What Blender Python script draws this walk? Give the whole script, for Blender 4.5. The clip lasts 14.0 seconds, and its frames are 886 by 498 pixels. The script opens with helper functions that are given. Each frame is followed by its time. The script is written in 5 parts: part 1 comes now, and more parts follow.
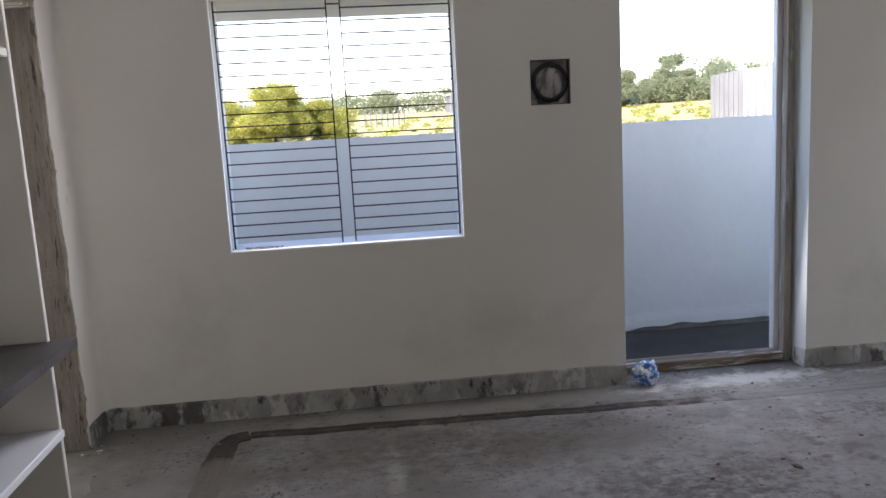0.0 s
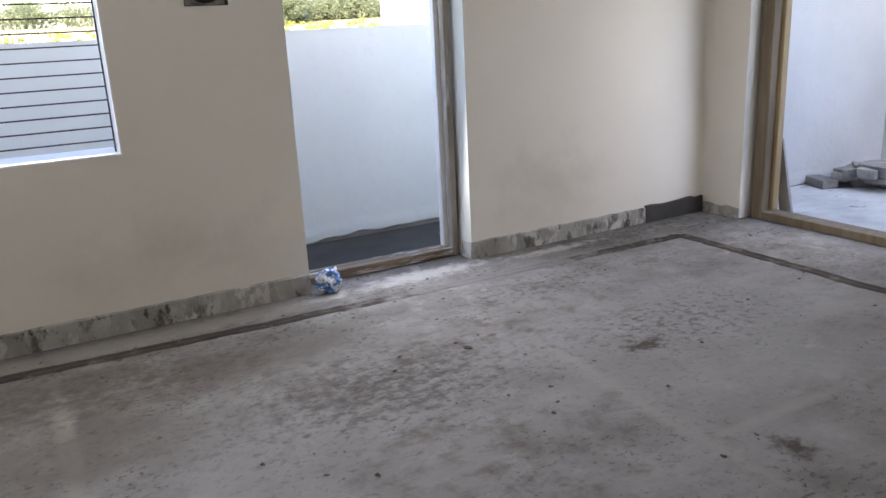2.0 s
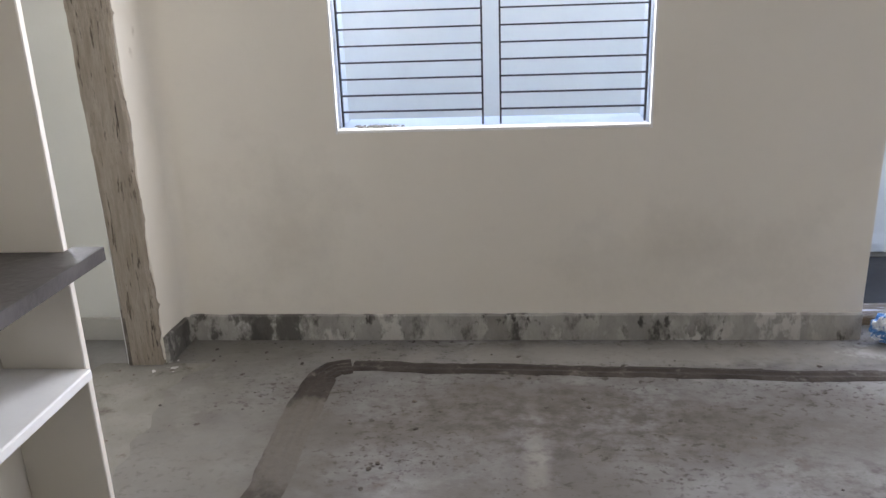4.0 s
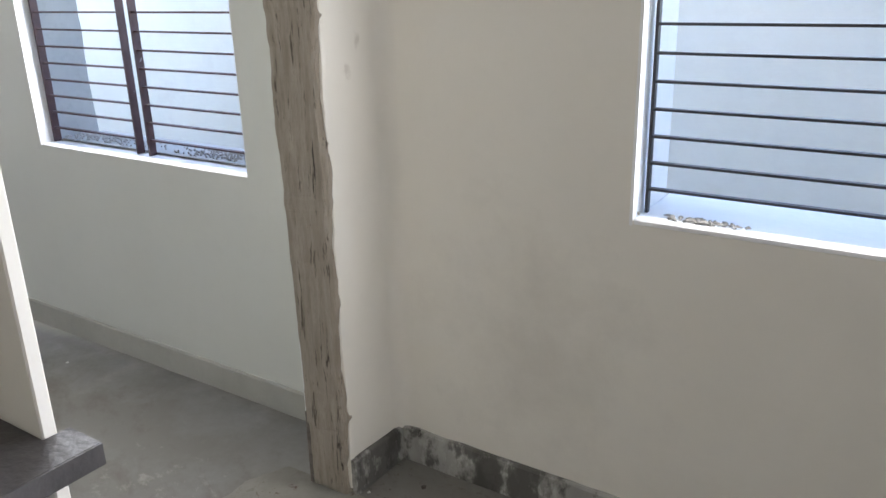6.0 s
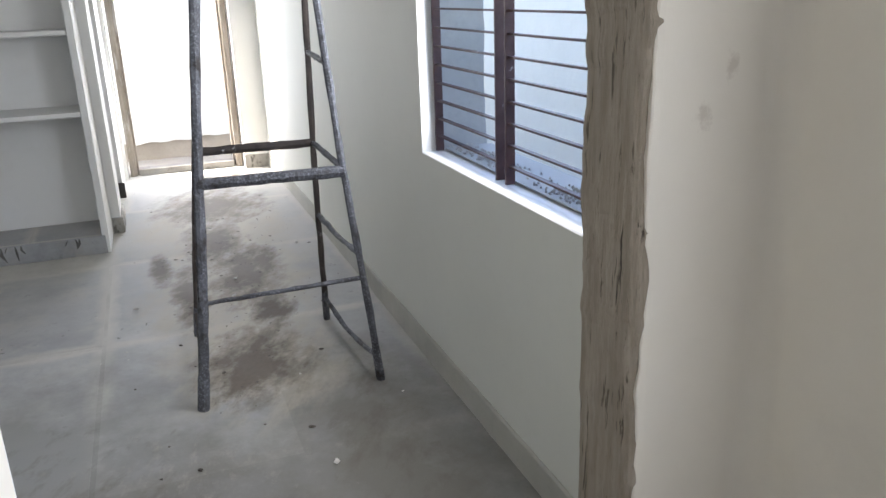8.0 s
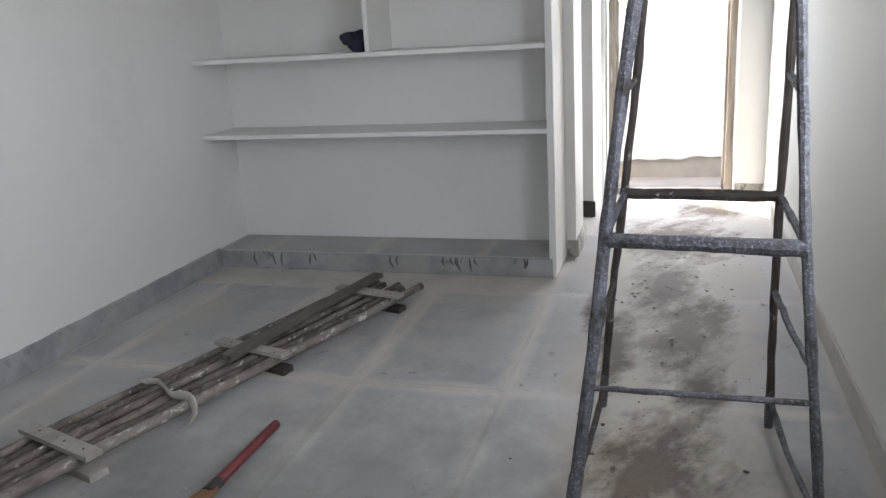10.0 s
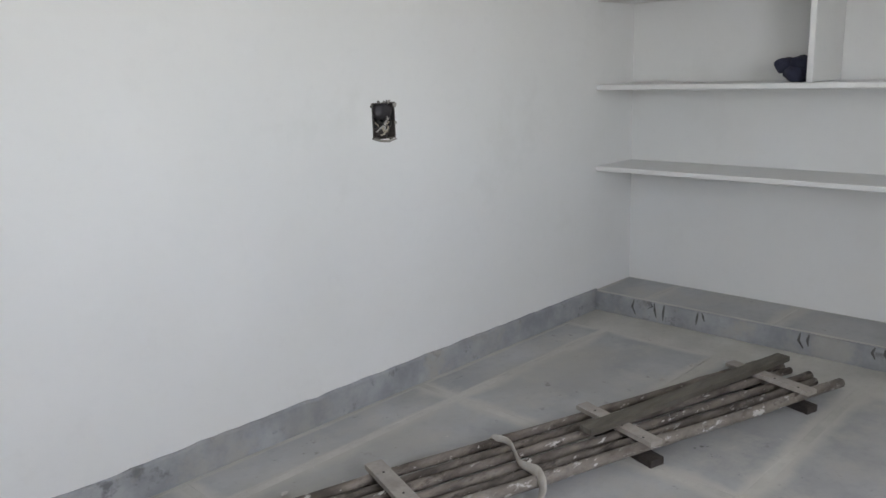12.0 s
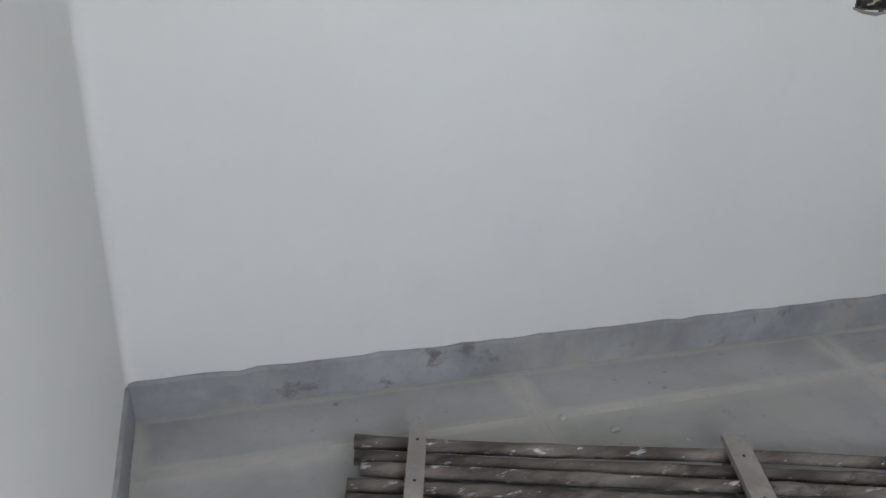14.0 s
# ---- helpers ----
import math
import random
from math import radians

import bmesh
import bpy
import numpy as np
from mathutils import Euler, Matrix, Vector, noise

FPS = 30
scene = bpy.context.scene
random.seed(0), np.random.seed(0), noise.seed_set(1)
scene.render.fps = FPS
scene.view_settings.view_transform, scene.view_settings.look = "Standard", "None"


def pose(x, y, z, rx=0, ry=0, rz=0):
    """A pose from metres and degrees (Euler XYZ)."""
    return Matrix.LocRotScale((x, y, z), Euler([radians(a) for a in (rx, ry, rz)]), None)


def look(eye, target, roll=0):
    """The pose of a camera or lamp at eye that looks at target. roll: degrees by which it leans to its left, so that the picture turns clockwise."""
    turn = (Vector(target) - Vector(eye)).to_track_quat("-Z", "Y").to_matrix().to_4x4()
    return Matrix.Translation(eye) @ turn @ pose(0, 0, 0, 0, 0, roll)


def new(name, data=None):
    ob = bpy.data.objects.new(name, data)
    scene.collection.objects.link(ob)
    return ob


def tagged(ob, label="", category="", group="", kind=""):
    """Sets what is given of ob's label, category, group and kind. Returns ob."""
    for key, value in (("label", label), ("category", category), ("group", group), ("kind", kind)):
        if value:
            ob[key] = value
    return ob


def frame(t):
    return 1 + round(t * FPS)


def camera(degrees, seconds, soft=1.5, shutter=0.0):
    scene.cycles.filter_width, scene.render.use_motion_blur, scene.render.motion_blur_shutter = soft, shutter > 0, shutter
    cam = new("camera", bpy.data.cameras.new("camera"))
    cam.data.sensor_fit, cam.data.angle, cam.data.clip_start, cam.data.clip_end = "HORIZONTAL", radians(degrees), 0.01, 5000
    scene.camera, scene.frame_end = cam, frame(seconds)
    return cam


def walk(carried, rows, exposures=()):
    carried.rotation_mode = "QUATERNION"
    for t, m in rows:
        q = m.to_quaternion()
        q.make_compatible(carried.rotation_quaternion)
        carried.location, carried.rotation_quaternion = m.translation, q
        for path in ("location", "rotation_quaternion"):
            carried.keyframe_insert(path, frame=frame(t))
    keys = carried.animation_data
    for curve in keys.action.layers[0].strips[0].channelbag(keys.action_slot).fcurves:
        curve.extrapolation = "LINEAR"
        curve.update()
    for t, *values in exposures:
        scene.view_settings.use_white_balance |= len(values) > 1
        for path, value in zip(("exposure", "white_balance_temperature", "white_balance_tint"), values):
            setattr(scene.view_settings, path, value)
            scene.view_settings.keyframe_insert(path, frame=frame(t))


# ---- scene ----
cam = camera(58.9, 14.0)
PATH = [
    (0, (-0.333, -0.041, 1.459), (-0.124, 1.922, 1.141), -3.1),
    (0.5, (-0.264, -0.035, 1.448), (0.31, 1.852, 1.112), -2.9),
    (1, (-0.242, -0.044, 1.452), (0.617, 1.723, 1.076), -2.9),
    (1.5, (-0.213, -0.058, 1.421), (0.795, 1.606, 0.959), -3.1),
    (2, (-0.252, 0.013, 1.389), (0.669, 1.699, 0.836), -2.8),
    (2.5, (-0.337, 0.223, 1.361), (0.283, 2.03, 0.773), -3.7),
    (3, (-0.379, 0.415, 1.352), (-0.058, 2.293, 0.744), -3.5),
    (5.5, (-0.267, 1.981, 1.394), (-1.062, 3.688, 0.718), -1.1),
    (6, (-0.375, 2.266, 1.411), (-1.429, 3.835, 0.758), -1.5),
    (6.5, (-0.455, 2.572, 1.388), (-1.811, 3.911, 0.779), -1.7),
    (7, (-0.529, 2.748, 1.39), (-2.076, 3.862, 0.785), -1.7),
    (9.5, (-1.202, 3.33, 1.366), (-3.098, 3.107, 0.77), -3.3),
    (10, (-1.405, 3.343, 1.361), (-3.243, 2.773, 0.815), -3.5),
    (10.5, (-1.594, 3.337, 1.37), (-3.329, 2.471, 0.88), -2.8),
    (11, (-1.714, 3.305, 1.355), (-3.35, 2.256, 0.885), -2.6),
    (11.5, (-1.792, 3.123, 1.365), (-3.354, 1.956, 0.921), -2.3),
    (12, (-1.845, 3.029, 1.366), (-3.229, 1.657, 0.917), -2.0),
    (12.5, (-1.962, 2.976, 1.347), (-2.933, 1.286, 0.897), -1.4),
    (13, (-2.087, 2.806, 1.38), (-2.637, 0.932, 0.947), -0.7),
    (13.5, (-2.13, 2.704, 1.439), (-2.59, 0.837, 0.89), 1.3),
    (14, (-2.107, 2.518, 1.386), (-2.651, 0.796, 0.527), 3.1),
]
walk(cam, [(t, look(eye, target, roll)) for t, eye, target, roll in PATH],
     exposures=[(0.0, 2.47, 6750, 20), (1.0, 2.53, 6750, 20), (1.5, 2.78, 7000, 21), (2.0, 3.15, 7150, 19), (2.5, 3.38, 7250, 19), (3.0, 3.38, 7200, 20), (5.5, 3.35, 6900, 15), (7.0, 3.06, 6900, 15), (9.5, 2.78, 6850, 15), (10.0, 2.78, 6900, 17), (10.5, 2.64, 6950, 18), (11.0, 2.96, 7000, 18), (11.5, 3.1, 7050, 17), (12.0, 3.06, 6950, 16), (13.0, 2.66, 6980, 18), (13.5, 2.6, 7180, 17), (14.0, 2.85, 6800, 15)])

# ---- light ----
world = bpy.data.worlds.new("sky")
scene.world = world
world.use_nodes = True
_n = world.node_tree.nodes
_sky = _n.new("ShaderNodeTexSky")
_sky.sky_type = "NISHITA"
_sky.sun_disc = False
_sky.sun_elevation = radians(46)
_sky.sun_rotation = radians(218)
_sky.dust_density = 1.0
world.node_tree.links.new(_sky.outputs[0], _n["Background"].inputs[0])
_n["Background"].inputs[1].default_value = 0.15
_sd = bpy.data.lights.new("sun", "SUN")
_sd.energy, _sd.angle, _sd.color = 3.1, radians(0.6), (1.0, 0.94, 0.85)
sun = new("sun", _sd)
# towards the building from the south-west
_az, _el = radians(218), radians(46)
_to = Vector((math.sin(_az) * math.cos(_el), math.cos(_az) * math.cos(_el), math.sin(_el)))
sun.matrix_world = Matrix.Translation((0, -20, 30)) @ (-_to).to_track_quat("-Z", "Y").to_matrix().to_4x4()


def sky_lamp(name, place, target, w, h, watts, colour=(0.86, 0.93, 1.0)):
    """Daylight that comes in through an opening."""
    ld = bpy.data.lights.new(name, "AREA")
    ld.shape, ld.size, ld.size_y, ld.energy, ld.color = "RECTANGLE", w, h, watts, colour
    ob = new(name, ld)
    ob.matrix_world = look(place, target)
    return ob


sky_lamp("daylight_window_hall", (-0.385, 3.98, 1.49), (-0.385, 0, 1.45), 1.1, 1.17, 4.6)
sky_lamp("daylight_window_room", (-2.83, 3.98, 1.47), (-2.83, 0, 1.43), 1.1, 1.17, 5.1)
sky_lamp("daylight_door_north", (1.58, 3.94, 1.2), (1.58, 0, 0.7), 0.8, 1.7, 3.9)
sky_lamp("daylight_door_east", (4.04, 3.04, 1.1), (0, 2.6, 0.6), 1.0, 1.9, 1.8)
sky_lamp("daylight_door_west", (-7.48, 3.27, 1.1), (-4, 3.2, 0.5), 0.75, 1.9, 4.3)


# ---- materials ----
def mat(name, a, b, rough=0.8, scale=3.0, fine=40.0, mix2=0.35, bump=0.15, bump_scale=60.0, metal=0.0, dist=0.01,
        stain=None, stain_scale=2.0, stain_at=0.62, stain_width=0.12, vary=0.0, stretch=(1, 1, 1), patches=(), edge=None, fleck=None, spec=0.5, thin=False):
    """Two tones blended by broad and fine noise, with an optional stain colour and a fine relief."""
    m = bpy.data.materials.new(name)
    m.use_nodes = True
    nt = m.node_tree
    N, L = nt.nodes, nt.links
    p = N["Principled BSDF"]
    tc = N.new("ShaderNodeTexCoord")
    mp = N.new("ShaderNodeMapping")
    mp.inputs["Scale"].default_value = stretch
    geo = N.new("ShaderNodeNewGeometry")
    L.new(geo.outputs["Position"], mp.inputs[0])

    def noise_node(s, detail=6, rough_=0.6):
        n = N.new("ShaderNodeTexNoise")
        n.inputs["Scale"].default_value = s
        n.inputs["Detail"].default_value = detail
        n.inputs["Roughness"].default_value = rough_
        L.new(mp.outputs[0], n.inputs["Vector"])
        return n

    def ramp(src, lo, hi):
        r = N.new("ShaderNodeMapRange")
        r.inputs["From Min"].default_value, r.inputs["From Max"].default_value = lo, hi
        L.new(src, r.inputs["Value"])
        return r.outputs["Result"]

    def blend(f, c1, c2, mode="MIX"):
        x = N.new("ShaderNodeMix")
        x.data_type, x.blend_type = "RGBA", mode
        if isinstance(f, float):
            x.inputs[0].default_value = f
        else:
            L.new(f, x.inputs[0])
        for i, c in ((6, c1), (7, c2)):
            if isinstance(c, tuple):
                x.inputs[i].default_value = (*c, 1)
            else:
                L.new(c, x.inputs[i])
        return x.outputs[2]

    big, small = noise_node(scale), noise_node(fine, 4)
    col = blend(ramp(big.outputs[0], 0.35, 0.65), a, b)
    mid = tuple((x + y) / 2 for x, y in zip(a, b))
    dark = tuple(v * 0.72 for v in mid)
    grain = N.new("ShaderNodeMath")
    grain.operation = "MULTIPLY"
    L.new(ramp(small.outputs[0], 0.52, 0.72), grain.inputs[0])
    grain.inputs[1].default_value = mix2
    col = blend(grain.outputs[0], col, dark)
    if stain:
        st = noise_node(stain_scale, 8, 0.68)
        col = blend(ramp(st.outputs[0], stain_at, stain_at + stain_width), col, stain)
    if fleck:
        for tone, fscale, lo, hi, cscale, clo, chi in fleck:
            fl = noise_node(fscale, 6, 0.66)
            clump = noise_node(cscale, 4, 0.6)
            both = N.new("ShaderNodeMath")
            both.operation = "MULTIPLY"
            L.new(ramp(fl.outputs[0], lo, hi), both.inputs[0])
            L.new(ramp(clump.outputs[0], clo, chi), both.inputs[1])
            col = blend(both.outputs[0], col, tone)
    if edge:
        # mortar smeared over the rim of a slab
        sep = N.new("ShaderNodeSeparateXYZ")
        L.new(tc.outputs["Generated"], sep.inputs[0])
        near = None
        for axis, reach in (("X", 0.06), ("Y", 0.115)):
            pp = N.new("ShaderNodeMath")
            pp.operation = "PINGPONG"
            pp.inputs[1].default_value = 0.5
            L.new(sep.outputs[axis], pp.inputs[0])
            dv = N.new("ShaderNodeMath")
            dv.operation = "DIVIDE"
            dv.inputs[1].default_value = reach
            L.new(pp.outputs[0], dv.inputs[0])
            if near is None:
                near = dv.outputs[0]
            else:
                mn = N.new("ShaderNodeMath")
                mn.operation = "MINIMUM"
                L.new(near, mn.inputs[0])
                L.new(dv.outputs[0], mn.inputs[1])
                near = mn.outputs[0]
        wob = noise_node(5.0, 6, 0.65)
        sm = N.new("ShaderNodeMath")
        sm.operation = "ADD"
        L.new(near, sm.inputs[0])
        L.new(ramp(wob.outputs[0], 0.2, 0.8), sm.inputs[1])
        col = blend(ramp(sm.outputs[0], 1.25, 0.62), col, edge)
    for tone, spots, nscale, lo, hi, most, *gain in patches:
        # soil or powder lying in soft patches: (x, y, rx, ry) and, on walls, (z, rz)
        total = None
        for spot in spots:
            cx, cy, rx, ry = spot[:4]
            cz, rz = spot[4:] if len(spot) > 4 else (0, 0)
            sub = N.new("ShaderNodeVectorMath")
            sub.operation = "SUBTRACT"
            L.new(geo.outputs["Position"], sub.inputs[0])
            sub.inputs[1].default_value = (cx, cy, cz)
            mul = N.new("ShaderNodeVectorMath")
            mul.operation = "MULTIPLY"
            L.new(sub.outputs[0], mul.inputs[0])
            mul.inputs[1].default_value = (1 / rx, 1 / ry, 1 / rz if rz else 0)
            ln = N.new("ShaderNodeVectorMath")
            ln.operation = "LENGTH"
            L.new(mul.outputs[0], ln.inputs[0])
            v = ramp(ln.outputs["Value"], 1.25, 0.1)
            if total is None:
                total = v
            else:
                mx = N.new("ShaderNodeMath")
                mx.operation = "MAXIMUM"
                L.new(total, mx.inputs[0])
                L.new(v, mx.inputs[1])
                total = mx.outputs[0]
        ns = noise_node(nscale, 8, 0.66)
        if len(gain) > 1:
            streak = N.new("ShaderNodeMapping")
            streak.vector_type = "TEXTURE"
            streak.inputs["Scale"].default_value = (1 / gain[1][0], 1 / gain[1][1], 1)
            streak.inputs["Rotation"].default_value = (0, 0, gain[2])
            L.new(geo.outputs["Position"], streak.inputs[0])
            L.new(streak.outputs[0], ns.inputs["Vector"])
        ad = N.new("ShaderNodeMath")
        ad.operation = "MULTIPLY_ADD"
        L.new(total, ad.inputs[0])
        ad.inputs[1].default_value = gain[0] if gain else 0.55
        L.new(ns.outputs[0], ad.inputs[2])
        cap = N.new("ShaderNodeMath")
        cap.operation = "MULTIPLY"
        L.new(ramp(ad.outputs[0], lo, hi), cap.inputs[0])
        cap.inputs[1].default_value = most
        gate = N.new("ShaderNodeMath")
        gate.operation = "MULTIPLY"
        L.new(cap.outputs[0], gate.inputs[0])
        L.new(ramp(total, 0.0, 0.25), gate.inputs[1])
        col = blend(gate.outputs[0], col, tone)
    if vary:
        oi = N.new("ShaderNodeObjectInfo")
        hs = N.new("ShaderNodeHueSaturation")
        L.new(ramp(oi.outputs["Random"], 0, 1), hs.inputs["Value"])
        mr = N.new("ShaderNodeMapRange")
        mr.inputs["To Min"].default_value, mr.inputs["To Max"].default_value = 1 - vary, 1 + vary
        L.new(oi.outputs["Random"], mr.inputs["Value"])
        L.new(mr.outputs[0], hs.inputs["Value"])
        L.new(col, hs.inputs["Color"])
        col = hs.outputs[0]
    L.new(col, p.inputs["Base Color"])
    rr = N.new("ShaderNodeMapRange")
    rr.inputs["To Min"].default_value, rr.inputs["To Max"].default_value = max(0.05, rough - 0.1), min(1, rough + 0.1)
    L.new(big.outputs[0], rr.inputs["Value"])
    L.new(rr.outputs[0], p.inputs["Roughness"])
    p.inputs["Metallic"].default_value = metal
    p.inputs["Specular IOR Level"].default_value = spec
    if thin:
        # leaves let light through
        tr = N.new("ShaderNodeBsdfTranslucent")
        mx = N.new("ShaderNodeMixShader")
        mx.inputs[0].default_value = 0.6
        L.new(col, tr.inputs[0])
        L.new(p.outputs[0], mx.inputs[1])
        L.new(tr.outputs[0], mx.inputs[2])
        L.new(mx.outputs[0], N["Material Output"].inputs[0])
    if bump:
        bn = N.new("ShaderNodeBump")
        bn.inputs["Strength"].default_value, bn.inputs["Distance"].default_value = bump, dist
        add = N.new("ShaderNodeMath")
        add.operation = "ADD"
        rel = noise_node(bump_scale, 5)
        L.new(rel.outputs[0], add.inputs[0])
        L.new(big.outputs[0], add.inputs[1])
        L.new(add.outputs[0], bn.inputs["Height"])
        L.new(bn.outputs[0], p.inputs["Normal"])
    return m


NY, NB = 3.95, 4.18          # north wall: inner and outer face
PX, PB = -1.68, -1.83        # partition: hall face and room face
M_CREAM = mat("cream_wall_paint", (0.73, 0.69, 0.622), (0.77, 0.732, 0.66), 0.7, 0.9, 24, 0.05, 0.12, 26, dist=0.004,
              stain=(0.68, 0.635, 0.565), stain_scale=1.6, stain_at=0.66, stain_width=0.2,
              patches=(((0.36, 0.30, 0.24), [(PX, 3.80, 0.03, 0.025, 1.2, 0.035), (PX, 3.845, 0.03, 0.02, 1.27, 0.04)], 60.0, 0.80, 1.0, 0.35),
                       ((0.52, 0.48, 0.42), [(0.4, NY, 0.9, 0.05, 0.35, 0.3), (2.7, NY, 0.7, 0.05, 0.4, 0.35), (-1.2, NY, 0.5, 0.05, 0.5, 0.5)], 5.0, 0.75, 1.1, 0.4)))
M_WHITEWALL = mat("white_wall_paint", (0.74, 0.74, 0.725), (0.78, 0.78, 0.77), 0.65, 0.9, 24, 0.05, 0.12, 26, dist=0.004,
                  stain=(0.70, 0.70, 0.68), stain_scale=2.0, stain_at=0.56, stain_width=0.22)
M_ROOMWALL = mat("pale_green_white_wall_paint", (0.61, 0.615, 0.567), (0.65, 0.655, 0.605), 0.65, 0.9, 24, 0.05, 0.12, 26, dist=0.004)
M_WHITE = mat("white_paint", (0.78, 0.78, 0.78), (0.84, 0.84, 0.84), 0.6, 3, 40, 0.08, 0.15, 40, dist=0.004)
M_PARAPET = mat("parapet_whitewash", (0.735, 0.765, 0.765), (0.81, 0.835, 0.835), 0.9, 1.1, 16, 0.10, 0.22, 14, dist=0.01,
                stain=(0.68, 0.69, 0.70), stain_scale=2.2, stain_at=0.62, stain_width=0.2)
# on the terrace walls, whitewash darkened in its colour to stand for shade
M_TERRACE = mat("darkened_limewash", (0.44, 0.447, 0.445), (0.51, 0.517, 0.515), 0.9, 1.1, 16, 0.12, 0.35, 22, dist=0.01)
M_CEMENT = mat("grey_cement", (0.27, 0.255, 0.235), (0.38, 0.365, 0.34), 0.9, 4, 30, 0.5, 0.4, 40, dist=0.008,
               stain=(0.17, 0.16, 0.15), stain_scale=5, stain_at=0.6, stain_width=0.06)
M_SKIRT = mat("cement_skirting", (0.24, 0.23, 0.212), (0.40, 0.39, 0.362), 0.85, 4, 30, 0.4, 0.3, 50, dist=0.006,
              stain=(0.10, 0.094, 0.085), stain_scale=6, stain_at=0.54, stain_width=0.10, stretch=(1.3, 1.3, 0.7),
              fleck=(((0.52, 0.505, 0.475), 7.0, 0.50, 0.56, 2.2, 0.42, 0.58), ((0.065, 0.06, 0.052), 11.0, 0.56, 0.62, 2.6, 0.45, 0.58)),
              patches=(((0.075, 0.07, 0.062), [(-1.35, NY, 0.35, 0.1), (-1.68, 3.85, 0.1, 0.2)], 9.0, 0.72, 0.80, 0.85, 0.35),))
M_PLAINSKIRT = mat("plain_painted_skirting", (0.35, 0.343, 0.305), (0.43, 0.42, 0.377), 0.8, 3, 30, 0.2, 0.2, 50, dist=0.004)
M_DRIP = mat("dark_dried_drip", (0.07, 0.068, 0.066), (0.12, 0.117, 0.112), 0.6, 20, 60, 0.2, 0.1, 50)
M_BLUESKIRT = mat("blue_grey_stone_skirting", (0.23, 0.238, 0.252), (0.37, 0.378, 0.387), 0.7, 5, 30, 0.3, 0.25, 50, dist=0.005,
                  stain=(0.16, 0.16, 0.165), stain_scale=7, stain_at=0.6, stain_width=0.08,
                  fleck=(((0.36, 0.345, 0.315), 4.0, 0.5, 0.6, 1.5, 0.4, 0.6),))
M_DARKSHELF = mat("dark_shelf_stone", (0.05, 0.046, 0.046), (0.11, 0.10, 0.10), 0.4, 5, 60, 0.4, 0.2, 50,
                  stain=(0.2, 0.19, 0.185), stain_scale=8, stain_at=0.62, stain_width=0.1)
M_DARKSTONE = mat("black_granite", (0.025, 0.022, 0.02), (0.05, 0.045, 0.04), 0.45, 6, 60, 0.3, 0.2, 50)
SOIL = [(-3.68, 3.30, 0.36, 0.24), (-3.52, 3.22, 0.24, 0.17), (-4.75, 3.38, 0.6, 0.2), (-5.4, 3.30, 0.6, 0.2), (-4.55, 3.10, 0.5, 0.10),
        (-6.3, 3.35, 0.6, 0.4), (-7.1, 3.55, 0.35, 0.25), (-4.95, 3.5, 0.4, 0.12), (-5.0, 2.98, 0.3, 0.07), (-4.2, 3.45, 0.25, 0.12)]
DUST = [(-4.6, 3.3, 0.9, 0.42), (-3.8, 3.3, 0.6, 0.35), (-5.8, 3.3, 0.9, 0.45)]
SOIL_PATCH = ((0.080, 0.057, 0.036), SOIL, 7.0, 0.56, 0.86, 0.95, 0.44, (0.8, 1.4), -0.5)
GRAIN_PATCH = ((0.07, 0.05, 0.032), SOIL, 34.0, 0.66, 0.84, 0.6, 0.26, (0.8, 1.2), -0.5)
FILM_PATCH = ((0.17, 0.169, 0.163), [(-2.7, 2.5, 1.3, 1.1), (-2.3, 3.3, 1.5, 0.9)], 2.6, 0.42, 0.90, 0.88)
DUST_PATCH = ((0.40, 0.355, 0.285), DUST, 5.0, 0.50, 0.86, 0.8, 0.5, (0.7, 1.5), -0.5)
SCUFF_PATCH = ((0.082, 0.066, 0.048), [(-2.1, 3.3, 1.3, 0.8), (-2.8, 2.6, 1.2, 1.0), (-3.0, 3.6, 1.4, 0.4)], 9.0, 0.80, 1.0, 0.6, 0.34, (0.7, 1.4), -0.5)
PALE_PATCH = ((0.26, 0.245, 0.215), [(-2.1, 3.3, 1.3, 0.8), (-2.9, 3.0, 1.2, 1.0)], 14.0, 0.86, 1.02, 0.6, 0.34, (1.0, 1.6), -0.3)
MUD_PATCH = ((0.116, 0.108, 0.089), [(-2.0, 3.2, 1.2, 0.85), (-2.7, 3.6, 1.1, 0.35)], 4.0, 0.42, 0.95, 0.9)
